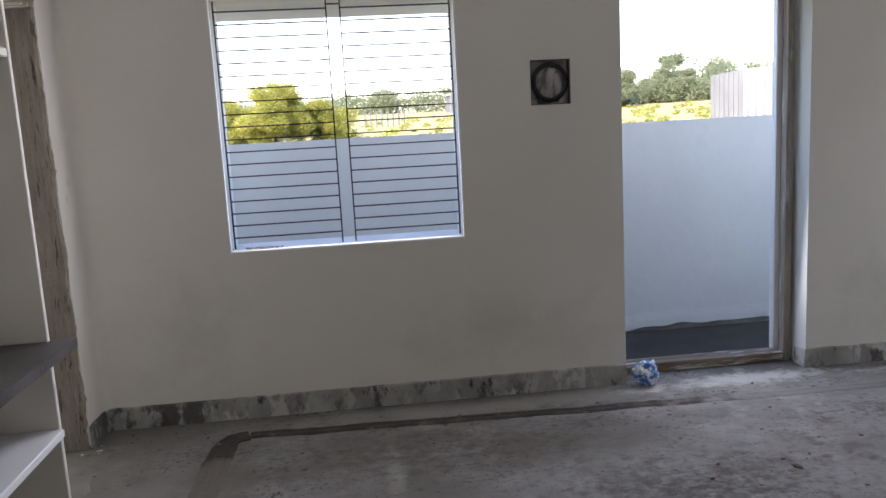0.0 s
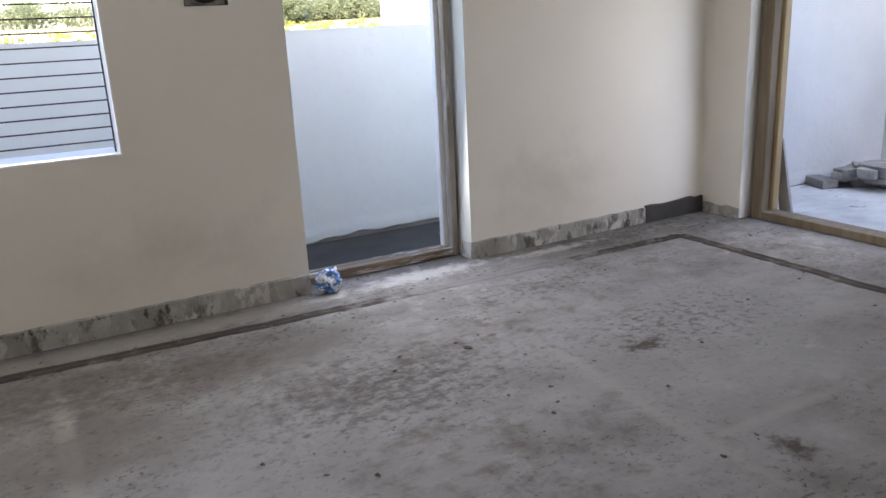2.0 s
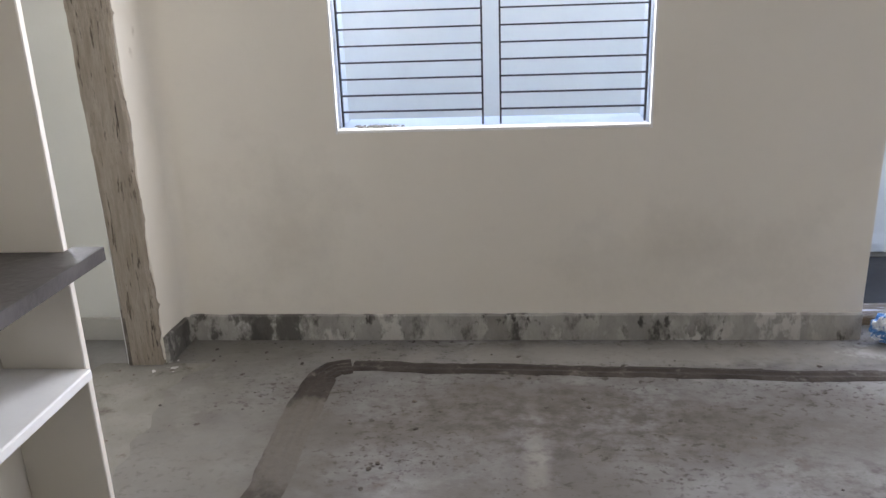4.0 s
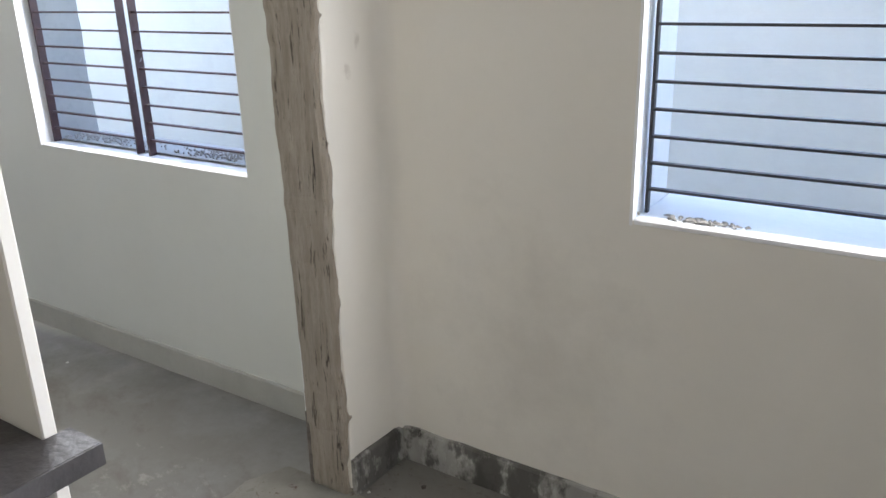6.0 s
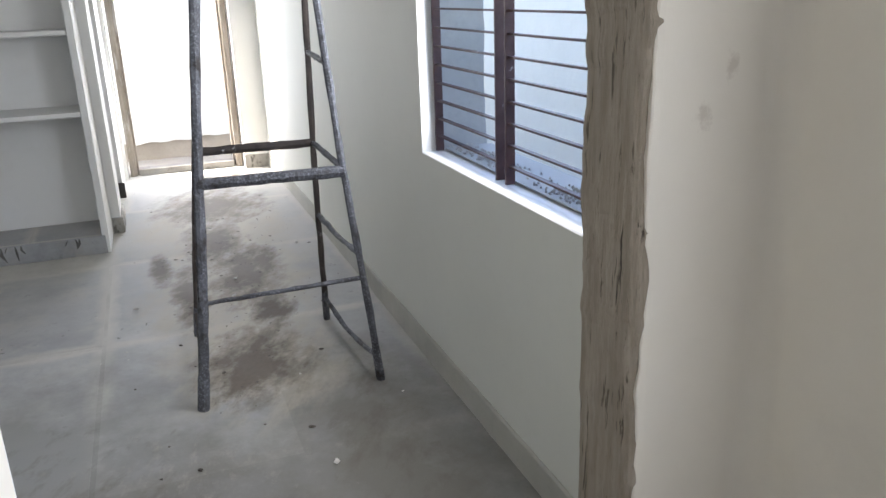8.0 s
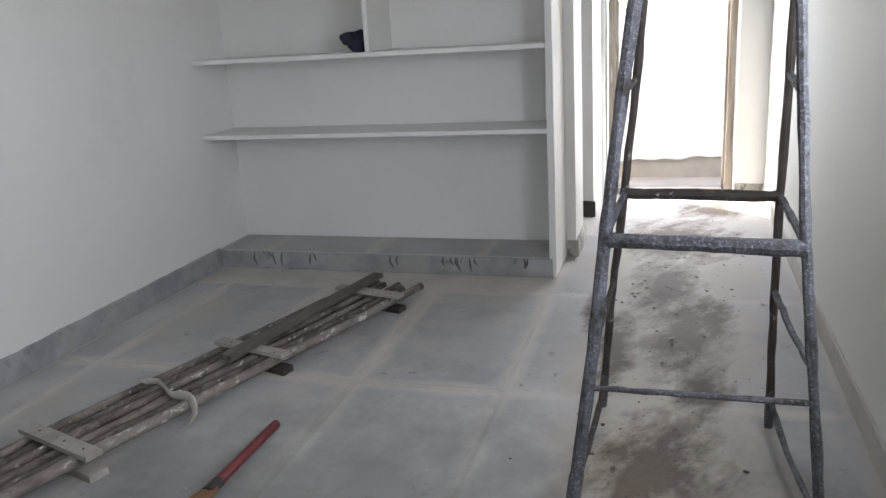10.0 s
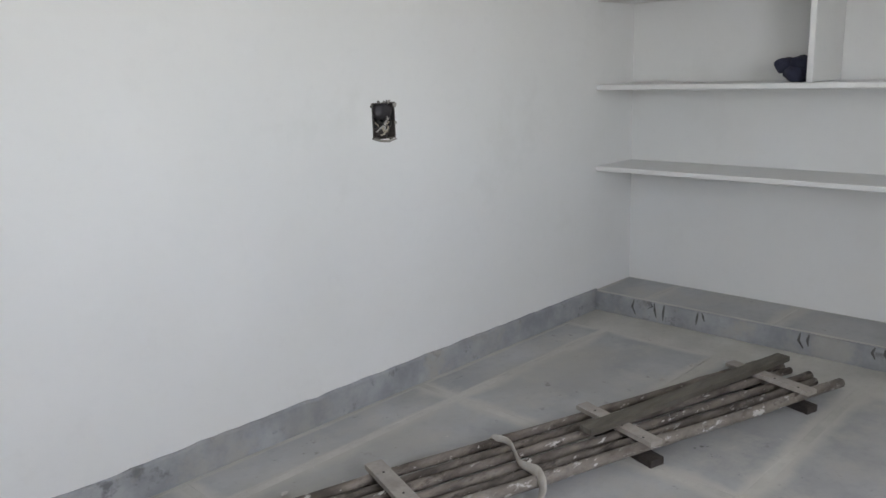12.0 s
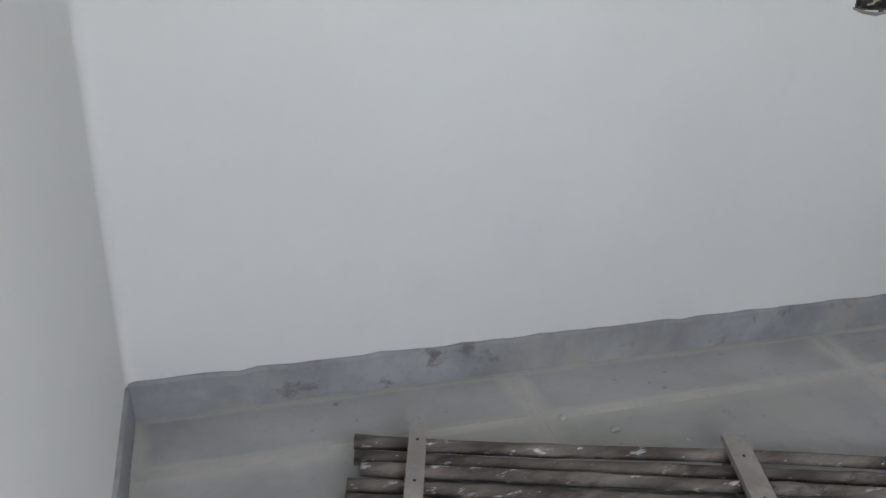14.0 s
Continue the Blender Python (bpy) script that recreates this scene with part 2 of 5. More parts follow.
M_FLOOR = mat("hall_floor_cement", (0.092, 0.085, 0.079), (0.205, 0.200, 0.197), 0.86, 2.6, 18, 0.6, 0.35, 35, dist=0.006, spec=0.25,
              stain=(0.10, 0.089, 0.077), stain_scale=4.6, stain_at=0.54, stain_width=0.16, stretch=(0.9, 1.1, 1),
              fleck=(((0.085, 0.069, 0.054), 12.0, 0.50, 0.70, 1.7, 0.44, 0.64), ((0.245, 0.24, 0.235), 8.0, 0.53, 0.68, 1.6, 0.40, 0.58),
                     ((0.035, 0.028, 0.023), 33.0, 0.555, 0.61, 2.3, 0.41, 0.56), ((0.05, 0.041, 0.034), 48.0, 0.59, 0.65, 2.9, 0.42, 0.56)),
              patches=(((0.26, 0.24, 0.215), [(1.62, 1.9, 0.05, 0.75), (1.66, 2.4, 0.05, 0.4), (2.0, 1.66, 0.6, 0.04), (-0.25, 2.85, 0.05, 0.7)], 6.0, 0.62, 0.95, 0.55),
                       ((0.238, 0.235, 0.235), [(2.2, 2.3, 2.0, 1.6), (0.6, 2.3, 1.2, 0.9)], 3.2, 0.60, 0.95, 0.62),
                       ((0.088, 0.073, 0.06), [(1.6, 2.9, 2.0, 0.8), (1.0, 2.0, 1.6, 1.2)], 7.5, 0.80, 1.0, 0.75, 0.35),
                       ((0.155, 0.146, 0.125), [(-1.7, 3.3, 0.6, 0.9), (-1.4, 3.8, 0.6, 0.28), (-1.3, 2.9, 0.4, 0.7)], 4.0, 0.45, 0.95, 0.75),
                       ((0.22, 0.208, 0.185), [(0.1, 3.80, 1.3, 0.12)], 7.0, 0.55, 0.9, 0.8),
                       ((0.04, 0.031, 0.023), [(2.02, 2.38, 0.20, 0.10), (1.82, 1.48, 0.10, 0.15)], 22.0, 0.76, 1.02, 0.9),
                       ((0.078, 0.068, 0.056), [(-0.4, 3.35, 0.85, 0.36), (0.4, 3.25, 0.8, 0.30), (-0.95, 3.2, 0.25, 0.5), (-0.2, 2.8, 0.6, 0.35)], 3.2, 0.52, 1.0, 0.72),
                       ((0.05, 0.041, 0.033), [(-0.1, 3.3, 1.4, 0.5), (0.9, 2.7, 1.2, 0.7)], 16.0, 0.72, 0.92, 0.7, 0.35),
                       ((0.045, 0.041, 0.037), [(2.1, 3.3, 1.5, 0.45), (2.3, 2.5, 1.7, 0.8), (0.9, 2.6, 1.2, 0.9)], 26.0, 0.80, 0.92, 0.6, 0.33),
                       ((0.40, 0.395, 0.39), [(1.72, 3.85, 0.62, 0.13), (1.12, 3.83, 0.22, 0.09), (2.6, 3.80, 0.5, 0.07)], 14.0, 0.70, 0.95, 0.7)))
M_MORTAR = mat("trodden_mortar", (0.145, 0.137, 0.116), (0.21, 0.20, 0.173), 0.92, 5, 40, 0.4, 0.5, 40, dist=0.006, spec=0.2,
               stain=(0.10, 0.088, 0.07), stain_scale=7, stain_at=0.56, stain_width=0.12,
               fleck=(((0.085, 0.05, 0.034), 26.0, 0.60, 0.66, 4.0, 0.45, 0.6),))
M_STRIP = mat("dark_border_strip", (0.026, 0.021, 0.018), (0.062, 0.052, 0.044), 0.9, 6, 40, 0.5, 0.6, 30, dist=0.01, spec=0.2,
              stain=(0.125, 0.112, 0.098), stain_scale=8, stain_at=0.55, stain_width=0.12,
              patches=(((0.105, 0.094, 0.08), [(-1.02, 3.22, 0.25, 0.24), (-1.0, 3.0, 0.12, 0.15)], 7.0, 0.60, 0.80, 0.9),
                       ((0.19, 0.183, 0.18), [(2.0, 3.56, 1.15, 0.3)], 8.0, 0.66, 0.95, 0.85),))
M_JOINT = mat("sandy_joint_cement", (0.42, 0.41, 0.38), (0.52, 0.51, 0.475), 0.9, 4, 40, 0.3, 0.3, 60, dist=0.004, patches=(FILM_PATCH, MUD_PATCH, SCUFF_PATCH, PALE_PATCH, DUST_PATCH, SOIL_PATCH, GRAIN_PATCH))
SMEAR_PATCH = ((0.37, 0.352, 0.315), [(-3.0, 0.95, 1.7, 0.32), (-4.6, 1.0, 0.8, 0.4)], 3.5, 0.70, 0.98, 0.5)
M_SLAB = mat("blue_grey_floor_stone", (0.31, 0.314, 0.32), (0.43, 0.431, 0.432), 0.7, 2.2, 26, 0.25, 0.2, 40, dist=0.004,
             stain=(0.43, 0.42, 0.395), stain_scale=3.4, stain_at=0.50, stain_width=0.18, vary=0.06, edge=(0.48, 0.467, 0.435),
             patches=(((0.40, 0.385, 0.36), [(-5.8, 3.3, 1.3, 0.9), (-7.0, 3.3, 1.2, 0.9)], 3.0, 0.62, 1.05, 0.8), SMEAR_PATCH, FILM_PATCH, MUD_PATCH, SCUFF_PATCH, PALE_PATCH, DUST_PATCH, SOIL_PATCH, GRAIN_PATCH),
             fleck=(((0.42, 0.41, 0.39), 30.0, 0.60, 0.66, 2.2, 0.42, 0.62), ((0.14, 0.135, 0.13), 17.0, 0.62, 0.68, 2.0, 0.45, 0.62)))
M_DARKFLOOR = mat("dark_balcony_cement", (0.042, 0.039, 0.037), (0.06, 0.057, 0.054), 0.95, 2, 30, 0.3, 0.2, 40, spec=0.1)
M_DUSTFLOOR = mat("sandy_balcony_cement", (0.34, 0.315, 0.28), (0.44, 0.41, 0.37), 0.9, 2.5, 30, 0.3, 0.3, 40,
                  stain=(0.26, 0.235, 0.20), stain_scale=6, stain_at=0.60, stain_width=0.1)
M_LIMEFLOOR = mat("lime_dusted_terrace_floor", (0.36, 0.367, 0.365), (0.52, 0.527, 0.525), 0.9, 3.0, 30, 0.3, 0.3, 40,
                  stain=(0.17, 0.165, 0.16), stain_scale=7, stain_at=0.58, stain_width=0.08)
M_WOOD = mat("weathered_frame_wood", (0.28, 0.235, 0.185), (0.41, 0.355, 0.295), 0.9, 11, 90, 0.7, 0.9, 60, dist=0.008,
             stain=(0.11, 0.088, 0.067), stain_scale=15, stain_at=0.58, stain_width=0.04, stretch=(4.5, 4.5, 0.42),
             fleck=(((0.42, 0.38, 0.33), 9.0, 0.60, 0.70, 1.2, 0.45, 0.62), ((0.055, 0.042, 0.033), 8.0, 0.60, 0.64, 2.0, 0.42, 0.56)))
M_PALEWOOD = mat("cement_smeared_frame_wood", (0.24, 0.20, 0.16), (0.40, 0.36, 0.31), 0.9, 8, 70, 0.6, 0.6, 60, dist=0.006,
                 stain=(0.56, 0.545, 0.52), stain_scale=7, stain_at=0.56, stain_width=0.1, stretch=(3.0, 3.0, 0.4))
M_LIGHTCEMENT = mat("bare_grey_plaster", (0.36, 0.365, 0.37), (0.45, 0.455, 0.46), 0.9, 3, 30, 0.3, 0.4, 30, dist=0.008)
M_WOODX = mat("weathered_sill_wood", (0.15, 0.105, 0.07), (0.27, 0.21, 0.15), 0.85, 7, 60, 0.7, 0.6, 60, dist=0.006,
              stain=(0.62, 0.60, 0.58), stain_scale=6, stain_at=0.53, stain_width=0.06, stretch=(0.3, 2.5, 2.5))
M_GOLDWOOD = mat("raw_teak_frame", (0.15, 0.11, 0.068), (0.235, 0.185, 0.125), 0.7, 6, 60, 0.35, 0.3, 60, stretch=(3, 3, 0.25))
# the same teak with daylight painted in, for the inner edge of the frame
M_LITTEAK = mat("lit_raw_teak", (0.30, 0.21, 0.105), (0.40, 0.295, 0.16), 0.7, 6, 60, 0.35, 0.3, 60, stretch=(3, 3, 0.25))
M_IRON = mat("maroon_grille_iron", (0.055, 0.024, 0.026), (0.10, 0.05, 0.05), 0.5, 9, 60, 0.3, 0.2, 60, metal=0.2,
             stain=(0.4, 0.38, 0.37), stain_scale=22, stain_at=0.66, stain_width=0.05)
M_BLACKIRON = mat("black_grille_iron", (0.03, 0.028, 0.032), (0.06, 0.055, 0.06), 0.5, 9, 60, 0.3, 0.2, 60, metal=0.2)
M_LADDER = mat("paint_splashed_steel", (0.03, 0.03, 0.034), (0.10, 0.105, 0.122), 0.65, 9, 70, 0.5, 0.6, 60, metal=0.2,
               stain=(0.26, 0.275, 0.315), stain_scale=120, stain_at=0.495, stain_width=0.24,
               fleck=(((0.022, 0.018, 0.017), 30.0, 0.50, 0.60, 6.0, 0.46, 0.58),))
M_RUST = mat("rusty_steel", (0.03, 0.026, 0.025), (0.07, 0.056, 0.05), 0.75, 14, 70, 0.4, 0.5, 60, metal=0.2,
             stain=(0.3, 0.3, 0.31), stain_scale=24, stain_at=0.62, stain_width=0.06)
M_BAMBOO = mat("grimy_bamboo", (0.06, 0.048, 0.04), (0.20, 0.172, 0.148), 0.8, 9, 60, 0.6, 0.5, 50, vary=0.3, stretch=(0.55, 2.0, 2.0),
               stain=(0.045, 0.035, 0.029), stain_scale=8, stain_at=0.56, stain_width=0.08,
               fleck=(((0.52, 0.50, 0.48), 24.0, 0.60, 0.65, 2.0, 0.35, 0.55),))
M_PALEBAMBOO = mat("plaster_splashed_bamboo", (0.12, 0.10, 0.085), (0.29, 0.26, 0.23), 0.8, 8, 60, 0.6, 0.5, 50, stretch=(0.7, 1.8, 1.8),
                   stain=(0.085, 0.066, 0.055), stain_scale=8, stain_at=0.56, stain_width=0.08,
                   fleck=(((0.55, 0.53, 0.51), 24.0, 0.57, 0.63, 2.0, 0.35, 0.55),))
M_BATTEN = mat("pale_grey_batten", (0.27, 0.245, 0.22), (0.40, 0.37, 0.335), 0.85, 8, 60, 0.5, 0.4, 50, vary=0.12,
               stain=(0.12, 0.1, 0.09), stain_scale=24, stain_at=0.68, stain_width=0.03)
M_PLANK = mat("dark_plank", (0.085, 0.075, 0.06), (0.155, 0.14, 0.115), 0.85, 8, 60, 0.5, 0.4, 50, stretch=(0.5, 3, 3))
M_CLOTH = mat("dirty_white_cloth", (0.36, 0.335, 0.295), (0.48, 0.45, 0.41), 0.95, 20, 80, 0.3, 0.4, 90)
M_RED = mat("red_handle_plastic", (0.10, 0.014, 0.016), (0.17, 0.026, 0.028), 0.6, 12, 60, 0.4, 0.1, 60,
            stain=(0.035, 0.018, 0.015), stain_scale=24, stain_at=0.56, stain_width=0.1)
M_BROWN = mat("brown_bristle", (0.13, 0.065, 0.03), (0.22, 0.115, 0.055), 0.8, 20, 90, 0.6, 0.5, 90, stretch=(0.4, 4, 4))
M_NAVY = mat("navy_cloth", (0.012, 0.014, 0.03), (0.03, 0.033, 0.06), 0.95, 14, 70, 0.3, 0.5, 70)
M_METALBOX = mat("galvanised_box", (0.06, 0.055, 0.05), (0.16, 0.15, 0.135), 0.6, 20, 80, 0.4, 0.3, 60, metal=0.4)
M_PVC = mat("grey_conduit", (0.27, 0.26, 0.245), (0.46, 0.44, 0.415), 0.5, 14, 60, 0.3, 0.3, 50,
            stain=(0.07, 0.065, 0.06), stain_scale=22, stain_at=0.58, stain_width=0.08)
M_WIRE = mat("black_wire", (0.012, 0.012, 0.012), (0.03, 0.03, 0.03), 0.5, 20, 60, 0.2, 0.0)
M_YWIRE = mat("pale_wire", (0.30, 0.27, 0.21), (0.42, 0.38, 0.30), 0.5, 20, 60, 0.2, 0.0)
M_DEBRIS = mat("dark_mud_crumb", (0.035, 0.028, 0.022), (0.09, 0.075, 0.06), 0.95, 30, 90, 0.4, 0.5, 90, vary=0.3)
M_CHIP = mat("pale_mortar_chip", (0.42, 0.40, 0.37), (0.58, 0.56, 0.53), 0.95, 30, 90, 0.3, 0.5, 90, vary=0.1)
M_BLUEBAG = mat("blue_white_plastic", (0.72, 0.76, 0.82), (0.72, 0.76, 0.82), 0.4, 10, 60, 0.05, 0.2, 40,
                stain=(0.05, 0.2, 0.5), stain_scale=22, stain_at=0.47, stain_width=0.03)
M_FIELD = mat("dry_grass_field", (0.24, 0.18, 0.075), (0.19, 0.175, 0.07), 0.95, 0.12, 1.2, 0.4, 0.0,
              stain=(0.14, 0.16, 0.06), stain_scale=0.2, stain_at=0.52, stain_width=0.1)
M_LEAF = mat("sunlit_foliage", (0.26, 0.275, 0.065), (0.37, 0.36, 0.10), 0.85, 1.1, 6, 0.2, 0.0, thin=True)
# the haze of distance is put into this paler, bluer leaf colour
M_LEAFD = mat("hazed_far_foliage", (0.19, 0.225, 0.135), (0.245, 0.28, 0.175), 0.9, 0.25, 3, 0.2, 0.0, thin=True)
M_BARK = mat("tree_bark", (0.10, 0.075, 0.055), (0.17, 0.13, 0.1), 0.9, 6, 30, 0.5, 0.5, 20)
# one shed sheet in two tones: shade painted into the gable, light into the front
M_SHED = mat("dim_shed_sheet", (0.11, 0.115, 0.12), (0.145, 0.15, 0.155), 0.5, 0.6, 10, 0.1, 0.05, 20)
M_SHEDFRONT = mat("lit_shed_sheet", (0.20, 0.205, 0.21), (0.24, 0.245, 0.25), 0.5, 0.6, 10, 0.1, 0.05, 20)
M_RUBBLE = mat("grey_rubble", (0.17, 0.16, 0.15), (0.33, 0.32, 0.305), 0.95, 7, 40, 0.5, 0.6, 40, vary=0.2)


# ---- mesh helpers ----
def add_box(bm, x0, y0, z0, x1, y1, z1, bevel=0.0):
    vs = [bm.verts.new((x, y, z)) for x in (x0, x1) for y in (y0, y1) for z in (z0, z1)]
    fs = [bm.faces.new([vs[i] for i in q]) for q in ((0, 1, 3, 2), (4, 6, 7, 5), (0, 4, 5, 1), (2, 3, 7, 6), (0, 2, 6, 4), (1, 5, 7, 3))]
    if bevel:
        es = list({e for f in fs for e in f.edges})
        bmesh.ops.bevel(bm, geom=es, offset=bevel, segments=1, affect="EDGES")
    return bm


def box(x0, y0, z0, x1, y1, z1, bevel=0.0):
    return add_box(bmesh.new(), x0, y0, z0, x1, y1, z1, bevel)


def tube(points, radius, sides=10, bm=None, flat=1.0, caps=True):
    """A tube along points; radius is a number or one for each point. flat squashes it in its second direction."""
    bm = bm or bmesh.new()
    pts = [Vector(p) for p in points]
    rad = radius if isinstance(radius, (list, tuple)) else [radius] * len(pts)
    rings, prev = [], None
    for i, p in enumerate(pts):
        d = (pts[min(i + 1, len(pts) - 1)] - pts[max(i - 1, 0)]).normalized()
        up = prev or (Vector((0, 0, 1)) if abs(d.z) < 0.9 else Vector((1, 0, 0)))
        u = d.cross(up).normalized()
        v = u.cross(d).normalized()
        prev = v
        rings.append([bm.verts.new(p + rad[i] * (math.cos(a) * u + flat * math.sin(a) * v)) for a in (2 * math.pi * k / sides for k in range(sides))])
    for r, s in zip(rings, rings[1:]):
        for k in range(sides):
            bm.faces.new((r[k], r[(k + 1) % sides], s[(k + 1) % sides], s[k]))
    if caps:
        bm.faces.new(rings[0][::-1])
        bm.faces.new(rings[-1])
    return bm


def bar(a, b, w, d, bm=None):
    """A square-edged bar of w by d from a to b."""
    bm = bm or bmesh.new()
    a, b = Vector(a), Vector(b)
    t = (b - a).normalized()
    up = Vector((0, 0, 1)) if abs(t.z) < 0.9 else Vector((1, 0, 0))
    u = t.cross(up).normalized() * (w / 2)
    v = u.cross(t).normalized() * (d / 2)
    r = [[bm.verts.new(p + s * u + q * v) for s, q in ((-1, -1), (1, -1), (1, 1), (-1, 1))] for p in (a, b)]
    for k in range(4):
        bm.faces.new((r[0][k], r[0][(k + 1) % 4], r[1][(k + 1) % 4], r[1][k]))
    bm.faces.new(r[0][::-1])
    bm.faces.new(r[1])
    return bm


def roughen(bm, amount, scale, seed=0.0):
    for v in bm.verts:
        n = noise.noise_vector(v.co * scale + Vector((seed, seed * 2, 0)))
        v.co += n * amount
    return bm


def link(name, bm, material, parent=None, smooth=False):
    bmesh.ops.recalc_face_normals(bm, faces=bm.faces)
    me = bpy.data.meshes.new(name)
    bm.to_mesh(me)
    bm.free()
    me.materials.append(material)
    if smooth:
        me.polygons.foreach_set("use_smooth", [True] * len(me.polygons))
    ob = new(name, me)
    ob.parent = parent
    return ob


def part(name, bm, material, parent, label="", smooth=False):
    ob = link(name, bm, material, parent, smooth)
    return tagged(ob, label) if label else ob


def thing(name, label, category, group="", place=(0, 0, 0)):
    ob = new(name)
    ob.empty_display_size = 0.1
    ob.location = place
    return tagged(ob, label, category, group)


def structure(name, bm, material, label="", category="", smooth=False):
    return tagged(link(name, bm, material, None, smooth), label, category, "", "structure")


def wall_mesh(axis, face, back, lo, hi, height, holes, z0=0.0):
    """A wall from its face to its back along the other axis, from lo to hi; holes are (a0, a1, z0, z1, depth), depth None goes through."""
    bm = bmesh.new()
    A = sorted({lo, hi, *(h[0] for h in holes), *(h[1] for h in holes)})
    Z = sorted({z0, height, *(h[2] for h in holes), *(h[3] for h in holes)})
    way = 1 if back > face else -1

    def start(i, k):
        if not (0 <= i < len(A) - 1 and 0 <= k < len(Z) - 1):
            return back
        a, z = (A[i] + A[i + 1]) / 2, (Z[k] + Z[k + 1]) / 2
        for h in holes:
            if h[0] < a < h[1] and h[2] < z < h[3]:
                return back if h[4] is None else face + way * h[4]
        return face

    def P(a, d, z):
        return bm.verts.new((a, d, z) if axis == "x" else (d, a, z))

    def quad(*ps):
        bm.faces.new([P(*p) for p in ps])

    for i in range(len(A) - 1):
        for k in range(len(Z) - 1):
            s = start(i, k)
            a0, a1, b0, b1 = A[i], A[i + 1], Z[k], Z[k + 1]
            if s != back:
                quad((a0, s, b0), (a1, s, b0), (a1, s, b1), (a0, s, b1))
                quad((a0, back, b0), (a1, back, b0), (a1, back, b1), (a0, back, b1))
            for di, dk in ((1, 0), (-1, 0), (0, 1), (0, -1)):
                n = start(i + di, k + dk)
                if way * (n - s) > 1e-6:
                    if di:
                        a = a1 if di > 0 else a0
                        quad((a, s, b0), (a, n, b0), (a, n, b1), (a, s, b1))
                    else:
                        b = b1 if dk > 0 else b0
                        quad((a0, s, b), (a1, s, b), (a1, n, b), (a0, n, b))
    bmesh.ops.remove_doubles(bm, verts=bm.verts, dist=1e-5)
    return bm


# ---- the building ----
SY = 0.615                   # south wall of the room
EX, EB = 4.05, 4.28          # east wall
WX, WB = -7.50, -7.73        # west wall
H = 2.9
WIN_A = (-0.98, 0.21, 0.87, 2.1)
WIN_B = (-3.415, -2.245, 0.825, 2.1)
DOOR_N = (1.06, 2.10, 0.0, 2.1)
DOOR_E = (2.535, 3.62, 0.0, 2.1)
DOOR_W = (2.80, 3.74, 0.0, 2.1)
BIG_BOX = (0.585, 0.79, 1.52, 1.745)
SMALL_BOX = (3.05, 3.13, 1.635, 1.715)
ROOM_BOX = (-4.025, -3.905, 1.095, 1.24)

structure("wall_north", wall_mesh("x", NY, NB, WB, EB, H, [(*WIN_A, None), (*WIN_B, None), (*DOOR_N, None), (*BIG_BOX, 0.06), (*SMALL_BOX, 0.05)]),
          M_CREAM, "cream painted plaster wall with two windows and a doorway", "wall")
structure("wall_east", wall_mesh("y", EX, EB, -1.8, NY, H, [(*DOOR_E, None)]), M_CREAM, "cream painted plaster wall with a wide doorway", "wall")
structure("wall_south_hall", wall_mesh("x", -1.6, -1.8, PX, EX, H, []), M_CREAM, "plain cream painted plaster wall", "wall")
structure("wall_partition", wall_mesh("y", PX, PB, -1.8, NY, H, [(2.788, 3.72, 0.0, 2.1, None)]), M_CREAM,
          "cream partition wall with an open doorway between hall and room", "wall")
structure("wall_south_room", wall_mesh("x", SY, SY - 0.15, WB, PB, H, [(*ROOM_BOX, 0.06)]), M_WHITEWALL,
          "white painted plaster wall with an open wiring box", "wall")
structure("wall_west", wall_mesh("y", WX, WB, SY, NY, H, [(*DOOR_W, None)]), M_WHITEWALL, "white wall with a doorway to the balcony", "wall")
structure("wall_niche_back", box(-6.0, SY, 0, -5.86, 2.68, H), M_WHITEWALL, "white back wall behind the built-in shelves", "wall")
structure("wall_corridor_south", wall_mesh("x", 2.775, 2.63, WX, -5.90, H, [(-6.90, -6.26, 0.0, 2.1, None)]), M_WHITEWALL,
          "white corridor wall with an open doorway", "wall")
structure("ceiling", box(WB - 0.1, -1.9, H, EB + 0.1, NB + 0.1, H + 0.15), M_WHITEWALL, "plain white plaster ceiling slab", "ceiling")
structure("sunshade_north", box(-1.2, NB, 2.1, 0.45, 4.76, 2.18), M_PARAPET, "whitewashed concrete sunshade over the hall window", "sunshade")
structure("sunshade_room", box(-3.6, NB, 2.1, -2.05, 4.76, 2.18), M_PARAPET, "whitewashed concrete sunshade over the room window", "sunshade")



def corner_fillet(x, y, sx, sy, r, z0, z1):
    """Plaster rounded into an inner corner at x, y; sx and sy point into the space."""
    bm = bmesh.new()
    rings = []
    for z in (z0, z1):
        arc = [(x + sx * r * (1 - math.cos(a)), y + sy * r * (1 - math.sin(a))) for a in (math.pi / 2 * k / 14 for k in range(15))]
        rings.append([bm.verts.new((px, py, z)) for px, py in arc + [(x - sx * 0.001, y - sy * 0.001)]])
    for k in range(16):
        bm.faces.new((rings[0][k], rings[0][(k + 1) % 16], rings[1][(k + 1) % 16], rings[1][k]))
    bm.faces.new(rings[0])
    bm.faces.new(rings[1][::-1])
    return bm


